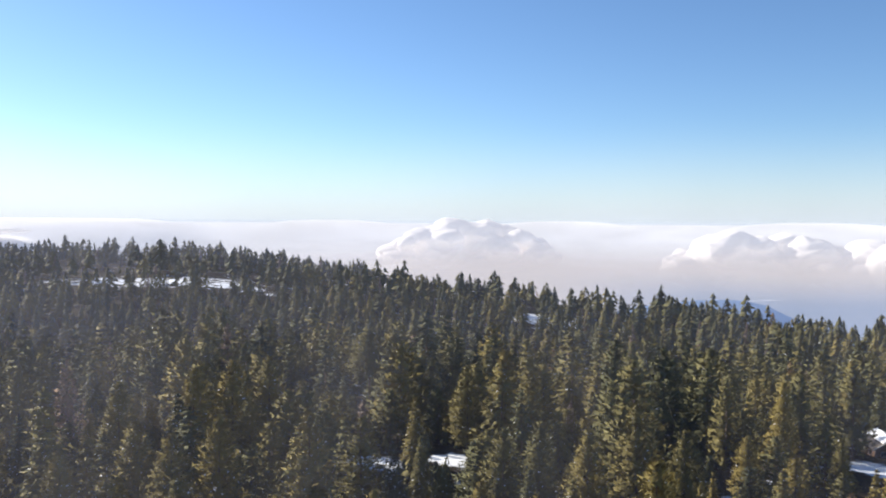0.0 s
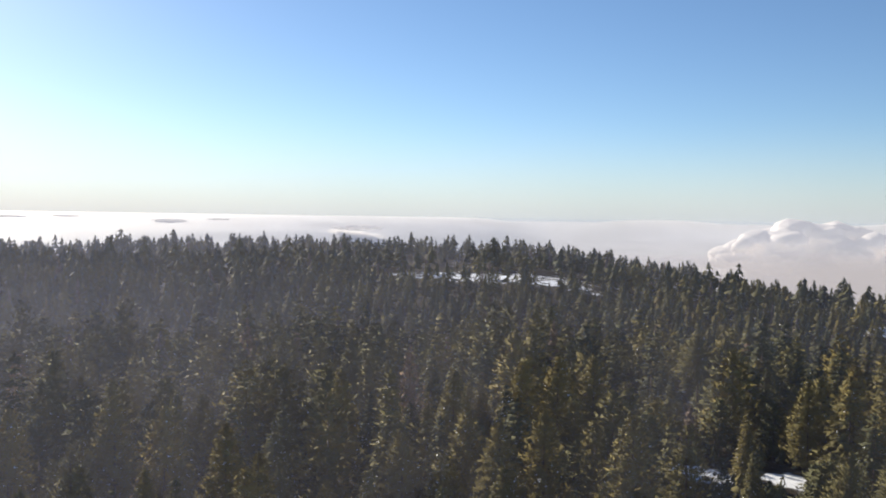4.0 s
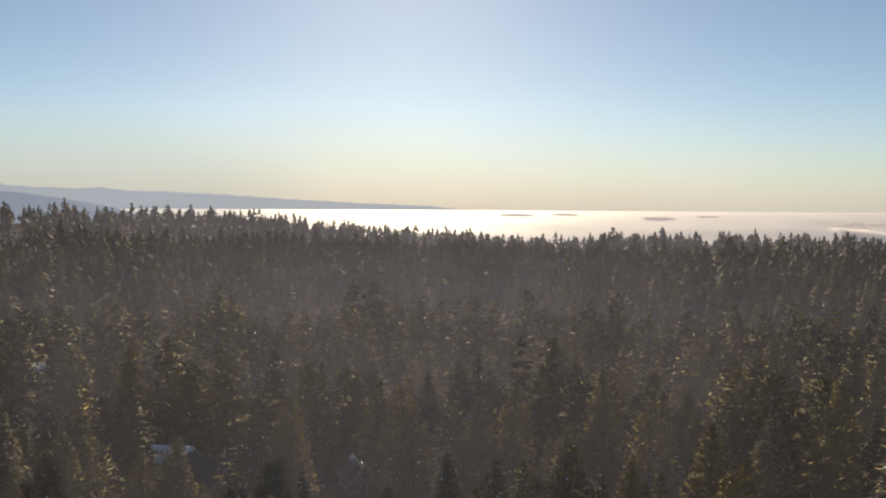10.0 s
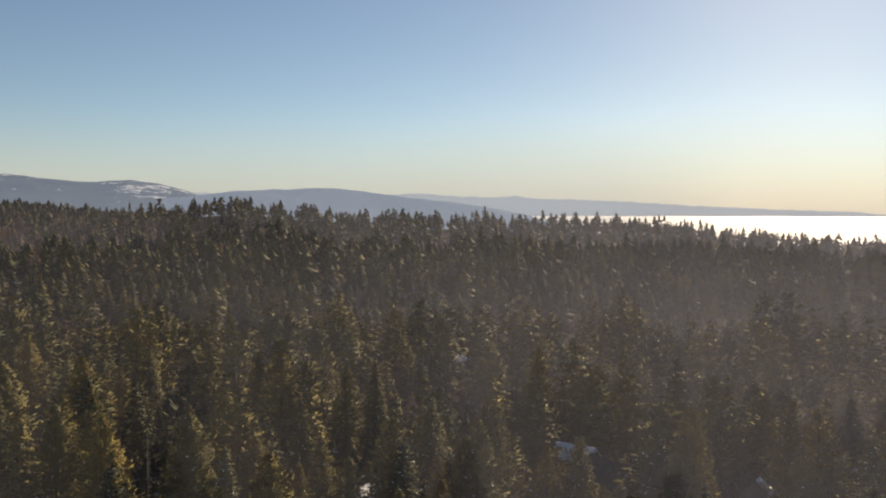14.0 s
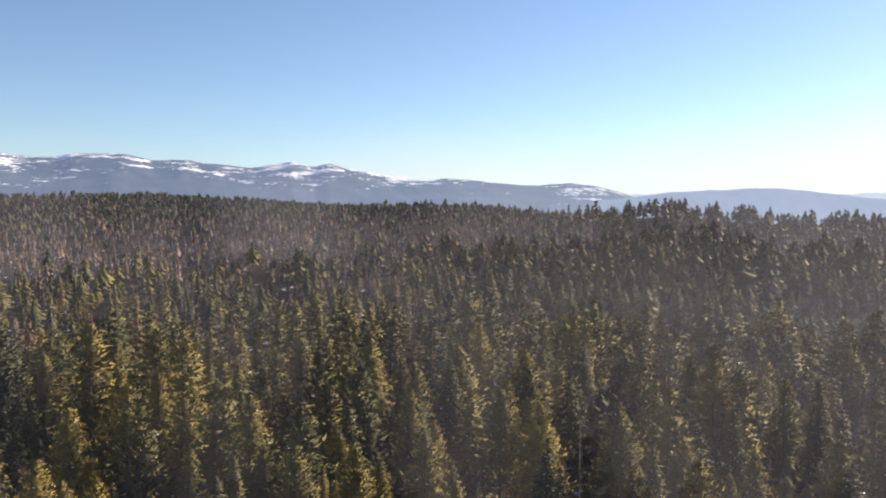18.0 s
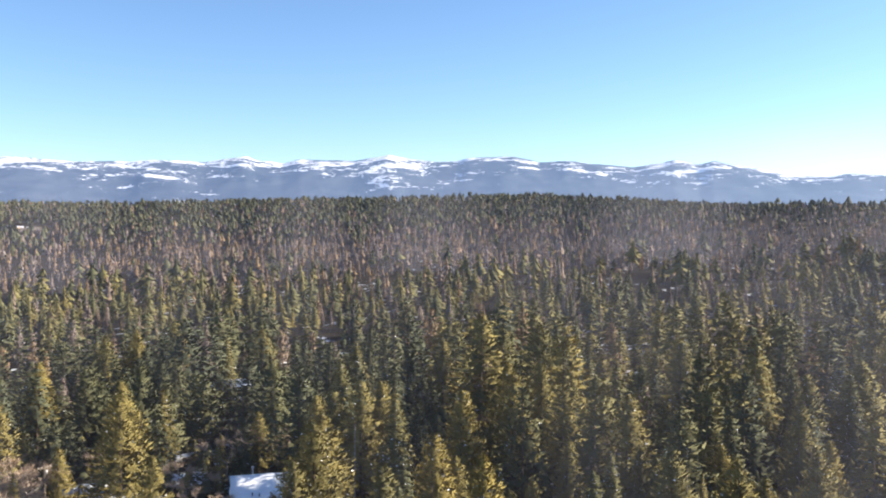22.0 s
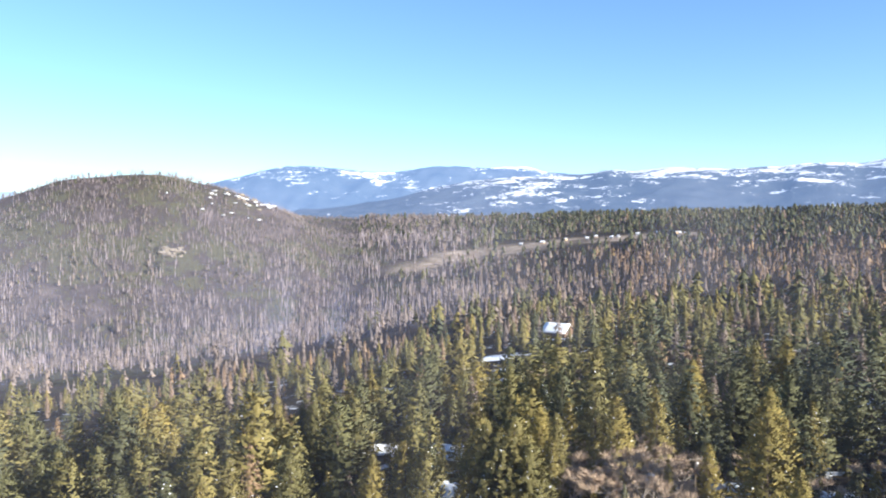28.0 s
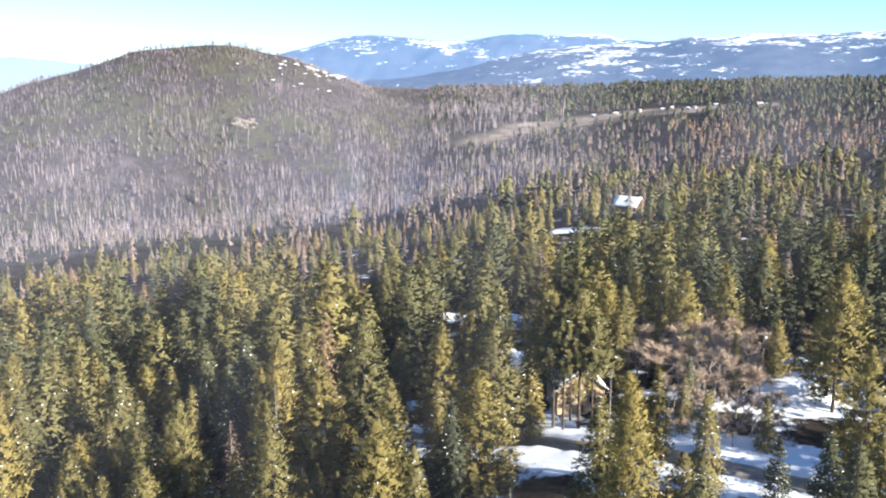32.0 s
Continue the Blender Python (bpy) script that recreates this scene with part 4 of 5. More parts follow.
def build_distance():
    east = profile([96, 0.6, 98.5, 1.5, 100, 1.9, 101.8, 2.13, 104, 1.96, 106, 2.05, 109.5, 2.43, 112.4, 2.33, 114.6, 2.64, 116.8, 3.03, 118.2, 3.33, 119.1, 3.15, 120.6, 3.42, 123.3, 3.0, 125.6, 3.18,
                    127.5, 3.47, 129.4, 3.35, 131.2, 3.72, 134.2, 3.62, 135.3, 3.36, 136.7, 3.35, 138.4, 3.52, 139.6, 3.75, 140.4, 3.6, 142, 3.35, 145.6, 3.43, 146.8, 3.12, 148.4, 3.3, 149.1, 3.58,
                    150.3, 3.4, 151.8, 3.1, 153.5, 3.2, 155, 3.22, 156.3, 3.03, 160.6, 3.0, 162.8, 3.18, 165.6, 2.98, 167.2, 3.08, 168.6, 2.82, 173.4, 2.66, 176.4, 2.43, 179.5, 1.89, 182.2, 1.22, 190, 0.4])
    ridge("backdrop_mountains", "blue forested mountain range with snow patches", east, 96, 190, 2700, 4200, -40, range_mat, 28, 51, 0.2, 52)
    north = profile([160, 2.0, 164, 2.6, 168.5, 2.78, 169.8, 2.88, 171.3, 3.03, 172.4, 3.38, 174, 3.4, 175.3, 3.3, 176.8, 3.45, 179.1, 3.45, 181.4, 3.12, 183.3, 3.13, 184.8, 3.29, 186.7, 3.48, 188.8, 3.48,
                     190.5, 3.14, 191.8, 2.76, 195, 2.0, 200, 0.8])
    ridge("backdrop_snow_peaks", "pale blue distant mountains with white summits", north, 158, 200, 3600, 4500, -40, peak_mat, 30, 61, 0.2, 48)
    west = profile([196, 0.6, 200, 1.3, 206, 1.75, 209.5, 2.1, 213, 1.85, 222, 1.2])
    ridge("backdrop_western_hills", "pale hills beyond the burnt hill, haze put in as glow", west, 196, 222, 4300, 4600, -200, west_mat, 10, 85, 0.1, 26, 1.3)
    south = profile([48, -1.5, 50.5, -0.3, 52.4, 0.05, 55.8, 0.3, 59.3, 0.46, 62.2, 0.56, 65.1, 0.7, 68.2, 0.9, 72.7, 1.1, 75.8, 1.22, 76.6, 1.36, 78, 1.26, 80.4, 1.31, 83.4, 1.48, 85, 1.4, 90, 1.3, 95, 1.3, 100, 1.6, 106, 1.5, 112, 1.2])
    ridge("backdrop_southern_hills", "blue hills on the skyline, haze put in as glow", south, 48, 112, 4300, 4650, -350, south_mat, 8, 71, 0.1, 26, 1.3)
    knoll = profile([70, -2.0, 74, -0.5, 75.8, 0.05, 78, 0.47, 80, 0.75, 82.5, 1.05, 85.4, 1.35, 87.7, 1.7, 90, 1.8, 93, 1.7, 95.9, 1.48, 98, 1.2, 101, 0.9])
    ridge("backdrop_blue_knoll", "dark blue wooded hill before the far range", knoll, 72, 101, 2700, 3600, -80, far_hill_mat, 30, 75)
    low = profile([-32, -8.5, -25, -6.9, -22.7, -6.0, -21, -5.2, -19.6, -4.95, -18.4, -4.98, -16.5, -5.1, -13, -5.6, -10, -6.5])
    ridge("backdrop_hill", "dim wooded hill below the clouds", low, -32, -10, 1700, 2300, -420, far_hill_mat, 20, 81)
    build_clouds()


def sheet(name, label, az0, az1, r0, r1, rise, mat, n=90, m=60):
    az, r = np.linspace(az0, az1, n), np.geomspace(r0, r1, m)
    aa, rr = np.meshgrid(az, r, indexing="ij")
    x, y = -np.sin(np.radians(aa)) * rr, np.cos(np.radians(aa)) * rr
    v = np.stack([x, y, rise(x, y, rr, aa)], -1).reshape(-1, 3)
    i, j = np.meshgrid(np.arange(n - 1), np.arange(m - 1), indexing="ij")
    q = np.stack([i * m + j, i * m + j + 1, (i + 1) * m + j + 1, (i + 1) * m + j], -1).reshape(-1, 4)
    return tagged(new(name, smooth(mesh_of(name, v, q[:, ::-1], [mat]))), label, "backdrop", kind="structure")


def build_clouds():
    def top(x, y, r, az):
        g = np.clip((r - 2960) / 1940, 0, 1)
        el = (-5.6 + 0.9 * np.clip((-az - 15) / 9, 0, 1)) * (1 - g) ** (1.2 + 2.4 * np.clip((az - 16) / 16, 0, 1)) + 0.03
        return EYE + np.tan(np.radians(el)) * r + (1 - g) * (3 * waves(x, y, 600, 91) + 3 * waves(x, y, 230, 92))
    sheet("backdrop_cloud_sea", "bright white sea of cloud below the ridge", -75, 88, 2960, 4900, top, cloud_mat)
    sheet("backdrop_lowland", "blue lowland under the clouds, haze put in as glow", -75, 10, 2960, 4850, lambda x, y, r, az: EYE - r * np.tan(np.radians(7.6 - 4.3 * (r - 2960) / 1890)), plain_mat, 40, 20)
    rs = np.random.RandomState(5)
    for az, el, r, wide, tall in ((-1.6, -2.0, 3600, 370, 165), (-20.5, -2.5, 3300, 330, 175), (-28.5, -3.0, 3200, 260, 150), (40.2, -0.40, 3920, 75, 7), (49.5, -0.26, 4020, 80, 7), (46.2, -0.2, 4060, 60, 5), (37.0, -0.3, 4000, 50, 5), (28.0, -0.75, 3750, 110, 16)):
        cloud_bank(rs, az, el, r, wide, tall)


def cloud_bank(rs, az, el, r, wide, tall):
    """A heap of cloud: many overlapping rounded lumps, flat below."""
    c = np.array(heading(az, el, r)) + [0, 0, EYE]
    side = np.array(heading(az - 90))
    away = np.array(heading(az))
    bm, flat = bmesh.new(), 1.6 if wide < 5 * tall else 6.0
    for k in range(110):
        s = rs.uniform(-0.95, 0.95)
        size = tall * rs.uniform(0.14, 0.44) * (1 - 0.45 * abs(s))
        p = c + side * wide * s + away * rs.uniform(-1, 1) * wide * 0.28
        p[2] += tall * (rs.uniform(-0.45, 0.66) * (1 - abs(s) ** 2) - 0.1)
        bmesh.ops.create_icosphere(bm, subdivisions=2, radius=1, matrix=Matrix.Translation(p) @ Matrix.Diagonal((size * flat, size * flat, size * 0.85, 1)))
    for v in bm.verts:
        n = noise.fractal(v.co * 0.012, 1.0, 2.0, 4) + 0.5 * noise.noise(v.co * 0.045)
        v.co += Vector((0.6, 0.6, 1.0)) * n * tall * 0.12
    for f in bm.faces:
        f.smooth = True
    me = bpy.data.meshes.new("cloud")
    bm.to_mesh(me)
    bm.free()
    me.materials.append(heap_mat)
    ob = new("cloud", me)
    skin = ob.modifiers.new("one_skin", "REMESH")
    skin.mode, skin.voxel_size, skin.use_smooth_shade = "VOXEL", max(tall * 0.04, wide * 0.012), True
    tagged(ob, "soft white cumulus cloud standing above the cloud sea", "cloud", "clouds")


# ---------------------------------------------------------------- houses, road and yard things
wall_tan = plain("tan_siding", (0.56, 0.41, 0.25), 0.8, 0.2, 0.8, bump=0.2)
wall_brown = plain("brown_log_siding", (0.13, 0.075, 0.045), 0.85, 0.3, 0.8, bump=0.3)
wall_grey = plain("grey_siding", (0.2, 0.205, 0.22), 0.8, 0.2, 0.8, bump=0.2)
wall_white = plain("pale_siding", (0.42, 0.42, 0.41), 0.8, 0.15, 0.8, bump=0.2)
roof_dark = plain("dark_shingles", (0.065, 0.055, 0.05), 0.9, 0.4, 1.2, bump=0.4)
trim_white = plain("white_trim", (0.5, 0.49, 0.47), 0.6, 0.12, 2.0)
metal_grey = plain("galvanised_metal", (0.45, 0.46, 0.47), 0.45, 0.2, 3.0, 0.8)
asphalt = plain("wet_gritty_road", (0.24, 0.20, 0.16), 0.6, 0.35, 0.5, bump=0.3)
pole_wood = plain("pole_wood", (0.20, 0.16, 0.12), 0.9, 0.3, 2.0, bump=0.3)
glass, g_nt, g_b = nodes_of("window_glass")
g_b.inputs["Base Color"].default_value = (0.02, 0.025, 0.03, 1)
g_b.inputs["Roughness"].default_value = 0.08
ROCK = plain("granite", (0.20, 0.17, 0.14), 0.9, 0.35, 0.4, bump=0.6)


def boxes(*specs, bevel=0.0):
    """Joined boxes (x0, y0, z0, x1, y1, z1) as one mesh's vertices and faces."""
    bm = bmesh.new()
    for x0, y0, z0, x1, y1, z1 in specs:
        bmesh.ops.create_cube(bm, size=1, matrix=Matrix.Translation(((x0 + x1) / 2, (y0 + y1) / 2, (z0 + z1) / 2)) @ Matrix.Diagonal((x1 - x0, y1 - y0, z1 - z0, 1)))
    if bevel:
        bmesh.ops.bevel(bm, geom=bm.edges[:], offset=bevel, segments=1, affect="EDGES")
    return bm


def mesh_from(bm, name, mat, soft=False):
    me = bpy.data.meshes.new(name)
    bmesh.ops.recalc_face_normals(bm, faces=bm.faces[:])
    bm.to_mesh(me)
    bm.free()
    me.materials.append(mat)
    return smooth(me) if soft else me


def prism(profile_xz, y0, y1):
    """A body with this outline across x and z, from y0 to y1."""
    bm = bmesh.new()
    ends = [[bm.verts.new((x, y, z)) for x, z in profile_xz] for y in (y0, y1)]
    bm.faces.new(ends[0])
    bm.faces.new(ends[1][::-1])
    n = len(profile_xz)
    for k in range(n):
        bm.faces.new((ends[0][k], ends[0][(k + 1) % n], ends[1][(k + 1) % n], ends[1][k]))
    return bm


def drift(profile_xz, y0, y1, seed, amount=0.12):
    """A slab of snow with a wavering edge and surface."""
    bm = prism(profile_xz, y0, y1)
    bmesh.ops.subdivide_edges(bm, edges=[e for e in bm.edges], cuts=5, use_grid_fill=True)
    for v in bm.verts:
        n = noise.noise_vector(v.co * 0.6 + Vector((seed * 7.1, 0, 0)))
        v.co += Vector((n.x * amount, n.y * amount * 1.8, max(n.z, -0.3) * amount * 0.5))
    return bm


def window(parent, x, y, z, w, h, face):
    """A window with frame and pane on the gable (face 'y') or long wall (face 'x')."""
    out = -1 if (y if face == "y" else x) < 0 else 1
    t = 0.07
    frames = ((-w / 2 - t, -0.03, -h / 2 - t, w / 2 + t, 0.05, -h / 2), (-w / 2 - t, -0.03, h / 2, w / 2 + t, 0.05, h / 2 + t),
              (-w / 2 - t, -0.03, -h / 2, -w / 2, 0.05, h / 2), (w / 2, -0.03, -h / 2, w / 2 + t, 0.05, h / 2), (-0.03, -0.02, -h / 2, 0.03, 0.04, h / 2))
    fr = part("window", mesh_from(boxes(*frames), "window_frame", trim_white), parent, "white-framed window")
    fr.matrix_basis = pose(x, y, z, 0, 0, {("y", -1): 180, ("y", 1): 0, ("x", 1): -90, ("x", -1): 90}[(face, out)])
    part("pane", mesh_from(boxes((-w / 2, -0.02, -h / 2, w / 2, 0.015, h / 2)), "pane", glass), fr)


def cabin(az, r, turn, w, d, eave, pitch, wall, label, snowy=1.0, chimney=False, detail=True, seed=1, name="cabin"):
    """A gabled house; its gables face along its own y, turned by turn degrees from facing the camera."""
    x, y, z = spot(az, r)
    house = tagged(new(name), label, "house", "houses")
    house.matrix_basis = pose(x, y, z - 0.3, 0, 0, az + turn)
    rise = w / 2 * math.tan(radians(pitch))
    part("wall_body", mesh_from(prism([(-w / 2, -1.5), (w / 2, -1.5), (w / 2, eave), (0, eave + rise), (-w / 2, eave)], -d / 2, d / 2), "wall_body", wall), house)
    over, thick = 0.6, 0.18
    run, drop = w / 2 + over, math.tan(radians(pitch)) * over
    for s in (-1, 1):
        low, top = eave - drop + 0.02, eave + rise + 0.02
        part("roof_panel", mesh_from(prism([(0, top), (s * run, low), (s * run, low + thick), (0, top + thick)], -d / 2 - over, d / 2 + over), "roof_panel", roof_dark), house)
        if snowy > 0:
            e = 0.97 * snowy
            cap = drift([(s * 0.02, top + thick + 0.01), (s * run * e, top + thick + (low - top) * e + 0.01), (s * run * e, top + thick + (low - top) * e + 0.25), (s * 0.02, top + thick + 0.34)],
                        -d / 2 - over + 0.1, d / 2 + over - 0.1, seed + s, 0.16)
            part("snow_cover", mesh_from(cap, "snow_cover", snow, True), house, "thick white snow on the roof")
        part("bargeboard", mesh_from(boxes((-0.09, 0, -0.12, 0.09, math.hypot(run, rise + drop), 0.12)), "bargeboard", trim_white), house).matrix_basis = (
            Matrix.Translation((0, -d / 2 - over - 0.04, top + 0.04)) @ Matrix.Rotation(-s * math.pi / 2, 4, "Z") @ Matrix.Rotation(-radians(pitch), 4, "X") @ Matrix.Rotation(math.pi / 2, 4, "Y"))
    if detail:
        for s in (-1, 1):
            window(house, s * w * 0.24, -d / 2 - 0.03, eave * 0.55, 1.1, 1.2, "y")
            window(house, s * (w / 2 + 0.03), -d * 0.22, eave * 0.55, 1.1, 1.1, "x")
            window(house, s * (w / 2 + 0.03), d * 0.22, eave * 0.55, 1.1, 1.1, "x")
        window(house, 0, -d / 2 - 0.03, eave + rise * 0.35, 0.9, 0.9, "y")
        door = part("door", mesh_from(boxes((-0.46, -0.04, 0, 0.46, 0.04, 2.05), bevel=0.02), "door", wall_brown), house, "brown front door")
        door.matrix_basis = pose(0, -d / 2 - 0.05, 0.3)
        part("door_handle", mesh_from(boxes((0.3, -0.1, 0.98, 0.36, -0.04, 1.06)), "door_handle", metal_grey), door)
        part("deck", mesh_from(boxes((-w / 2, -d / 2 - 2.2, -1.0, w / 2, -d / 2 - 0.02, 0.2)), "deck", pole_wood), house)
    if chimney:
        v, q = tube([[w * 0.18, d * 0.18, eave], [w * 0.18, d * 0.18, eave + rise + 1.1]], [0.16, 0.16], 10)
        pipe = part("chimney_pipe", mesh_of("chimney_pipe", v, q, [metal_grey]), house, "galvanised chimney pipe")
        v, q = tube([[w * 0.18, d * 0.18, eave + rise + 1.1], [w * 0.18, d * 0.18, eave + rise + 1.22], [w * 0.18, d * 0.18, eave + rise + 1.5]], [0.3, 0.3, 0.04], 10)
        part("chimney_cap", mesh_of("chimney_cap", v, q, [metal_grey]), pipe)
    return house


def build_houses():
    tan = "tan two-storey cabin with snow on its roof"
    cabin(173.8, 149, 14, 8.5, 9, 5.2, 35, wall_tan, tan, 0.9, True, seed=2)
    cabin(177.9, 168, 60, 7, 9, 3.2, 42, wall_tan, "small cabin with a snow-covered gable roof", seed=3)
    cabin(178.0, 206, 75, 6, 7, 3.2, 38, wall_grey, "grey cabin under a white snow roof", seed=4)
    cabin(182.4, 226, 70, 5.5, 7, 3.0, 30, wall_grey, "grey cabin with a low snowy roof", seed=5)
    cabin(170.5, 546, 60, 13, 17, 4.0, 38, wall_brown, "large dark house with a bright snow roof", seed=6)
    big = cabin(148.0, 153, 92, 12, 11, 3.4, 28, wall_brown, "brown house with a broad snow-covered roof", 1.0, True, seed=7)
    for k, (px, py) in enumerate(((-2.2, -4.6), (-2.6, -3.2), (-4.0, -3.6), (-4.6, 1.0), (-4.4, 2.2))):
        z = 3.4 + (6.5 + px) * math.tan(radians(28)) + 0.3
        v, q = tube([[px, py, z - 0.2], [px, py, z + 0.45]], [0.09, 0.09], 8)
        part("roof_vent", mesh_of("roof_vent", v, q, [roof_dark]), big)
    porch = part("porch_gable", mesh_from(prism([(-2.0, 1.8), (2.0, 1.8), (0, 4.9)], -1.6, 1.6), "porch_gable", roof_dark), big, "dark shingled porch gable")
    porch.matrix_basis = pose(-6.6, -3.6, 0.4, 0, 0, 90)
    cabin(150.4, 268, 80, 9, 15, 3.0, 22, wall_brown, "long low cabin under a snowy roof", seed=8)
    cabin(70.1, 166, 40, 7.2, 11, 3.4, 42, wall_tan, "tan gabled cabin with a dark bare roof", 0.0, seed=9)
    cabin(72.4, 180, 65, 5.6, 8, 3.0, 38, wall_brown, "brown cabin with a blue-white snow roof", seed=10)
    cabin(67.3, 182, 60, 5.0, 5.5, 2.4, 40, wall_brown, "brown cabin with snow along its ridge", seed=11)
    cabin(60.2, 162, 18, 5.6, 7, 2.8, 42, wall_grey, "grey gabled cabin with white trim", 0.2, seed=12)
    cabin(80.1, 313, 20, 7, 8, 3.4, 42, wall_white, "pale gabled cabin deep in the trees", seed=13)
    cabin(-27.9, 238, 20, 8, 10, 3.0, 32, wall_brown, "dark brown log cabin with a snowy roof edge", 0.5, seed=14)
    # village on the far clearing
    rs = np.random.RandomState(41)
    for az in (162.2, 162.5, 162.8, 163.2, 163.5, 163.9, 165.2, 166.6, 166.9, 167.9, 168.6, 170.0, 171.6, 172.9):
        cabin(az + rs.uniform(-0.1, 0.1), 1668 - 16 * (az - 163) + rs.uniform(-14, 22), rs.uniform(20, 95), rs.uniform(4, 6.5), rs.uniform(5, 8), rs.uniform(2.2, 3.2), 30,
              (wall_white, wall_tan, wall_grey)[rs.randint(3)], "small far house with a white roof beside the clearing", detail=False, seed=int(20 + az), name="far_house")


def ribbon(pts, offsets, lift, wobble=0.0, seed=0, step=1.5):
    """A strip that follows the ground along pts; offsets and lift: across it."""
    pts = np.array(pts, float)
    d = np.concatenate([[0], np.cumsum(np.hypot(*np.diff(pts[:, :2], axis=0).T))])
    s = np.arange(0, d[-1], step)
    # soft corners
    px, py = (np.interp(s, d, pts[:, k]) for k in (0, 1))
    for _ in range(12):
        for p in (px, py):
            p[1:-1] = (p[:-2] + 2 * p[1:-1] + p[2:]) / 4
    tx, ty = np.gradient(px), np.gradient(py)
    n = np.hypot(tx, ty)
    nx, ny = -ty / n, tx / n
    off, up = np.array(offsets, float), np.array(lift, float)
    x, y = px[:, None] + nx[:, None] * off, py[:, None] + ny[:, None] * off
    w = waves(x, y, 7, seed) * 0.6 + waves(x, y, 2.5, seed + 1) * 0.4
    x, y = x + nx[:, None] * w * wobble * 0.8, y + ny[:, None] * w * wobble * 0.8
    z = height(px, py)[:, None] * 0.6 + height(x, y) * 0.4 + up * (1 + wobble * waves(x, y, 4, seed + 2) * 0.8)
    a, b = x.shape
    i, j = np.meshgrid(np.arange(a - 1), np.arange(b - 1), indexing="ij")
    q = np.stack([i * b + j, i * b + j + 1, (i + 1) * b + j + 1, (i + 1) * b + j], -1).reshape(-1, 4)
    return np.stack([x, y, z], -1).reshape(-1, 3), q[:, ::-1]


ROAD = [spot(az, r) for az, r in ((196, 168), (190, 154), (184, 142), (176.4, 131.5), (170, 125), (166, 120.5), (162.7, 119), (156, 117), (148, 120), (140, 128), (134, 142))]


def build_road():
    v, q = ribbon(ROAD, (-2.9, -1.5, 0, 1.5, 2.9), (0.22, 0.26, 0.3, 0.26, 0.22))
    tagged(new("road", smooth(mesh_of("road", v, q, [asphalt]))), "wet brown gritted road between snowbanks", "road", kind="structure")
    for s, name in ((1, "snow_bank"), (-1, "snow_bank")):
        off = np.array((2.6, 3.1, 3.8, 4.8, 6.0, 7.2)) * s
        v, q = ribbon(ROAD, off, (0.1, 0.65, 0.95, 0.75, 0.3, -0.3), 0.55, 14 + s)
        tagged(new(name, smooth(mesh_of(name, v, q if s < 0 else q[:, ::-1], [snow]))), "ploughed white snowbank along the road edge", "snow bank", "snow banks")
    for az, r in ((176.4, 131.5), (173, 128), (170, 125), (166, 121.5), (162.7, 119), (159, 118), (184, 142), (180, 136.5), (152, 118)):
        x, y, _ = spot(az, r)
        CLEAR.append((x, y, 7.5, 0))


def mound(az, r, long, wide, tall, turn, seed):
    """A smooth heap of ploughed snow."""
    x, y, z = spot(az, r)
    bm = bmesh.new()
    bmesh.ops.create_uvsphere(bm, u_segments=40, v_segments=20, radius=1)
    for v in bm.verts:
        n = noise.fractal(v.co * 1.6 + Vector((seed, 0, 0)), 1.0, 2.0, 4)
        v.co *= 1 + 0.16 * n
    ob = tagged(new("snow_mound", mesh_from(bm, "snow_mound", snow, True)), "smooth sunlit heap of white snow", "snow mound")
    ob.matrix_basis = pose(x, y, z - 0.3, 0, 0, az + turn) @ Matrix.Diagonal((long, wide, tall, 1))


def hill_snow(az, r, seed):
    """A streak of old snow lying on the hill."""
    x, y, z = spot(az, r)
    rs = np.random.RandomState(seed)
    bm = bmesh.new()
    bmesh.ops.create_icosphere(bm, subdivisions=3, radius=1)
    for v in bm.verts:
        v.co *= 1 + 0.45 * noise.fractal(v.co * 1.8 + Vector((seed * 2.7, 0, 0)), 1.0, 2.0, 3)
    ob = tagged(new("snow_drift", mesh_from(bm, "snow_drift", snow, True)), "streak of old snow on the burnt hill", "snow drift", "hill snow drifts")
    ob.matrix_basis = pose(x, y, z + 1.0, 0, 0, az + rs.uniform(-15, 15)) @ Matrix.Diagonal((rs.uniform(1.6, 5.2), rs.uniform(3, 7), rs.uniform(0.8, 1.5), 1))


def utility_pole(az, r, tall):
    x, y, z = spot(az, r)
    pole = tagged(new("utility_pole"), "weathered wooden utility pole with a crossarm", "pole", "utility poles")
    pole.matrix_basis = pose(x, y, z - 0.5, 0, 0, az + 20)
    v, q = tube([[0, 0, 0], [0, 0, tall]], [0.17, 0.11], 8)
    part("shaft", mesh_of("shaft", v, q, [pole_wood]), pole)
    part("crossarm", mesh_from(boxes((-1.2, -0.06, tall - 0.7, 1.2, 0.06, tall - 0.56)), "crossarm", pole_wood), pole)
    for k in (-1.05, -0.5, 0.5, 1.05):
        v, q = tube([[k, 0, tall - 0.56], [k, 0, tall - 0.40], [k, 0, tall - 0.30]], [0.05, 0.08, 0.03], 6)
        part("insulator", mesh_of("insulator", v, q, [trim_white]), pole)
    v, q = tube([[0.3, 0, tall - 1.9], [0.3, 0, tall - 1.85], [0.3, 0, tall - 1.05], [0.3, 0, tall - 1.0]], [0.02, 0.22, 0.22, 0.02], 10)
    part("transformer", mesh_of("transformer", v, q, [metal_grey]), pole, "grey can-shaped transformer")


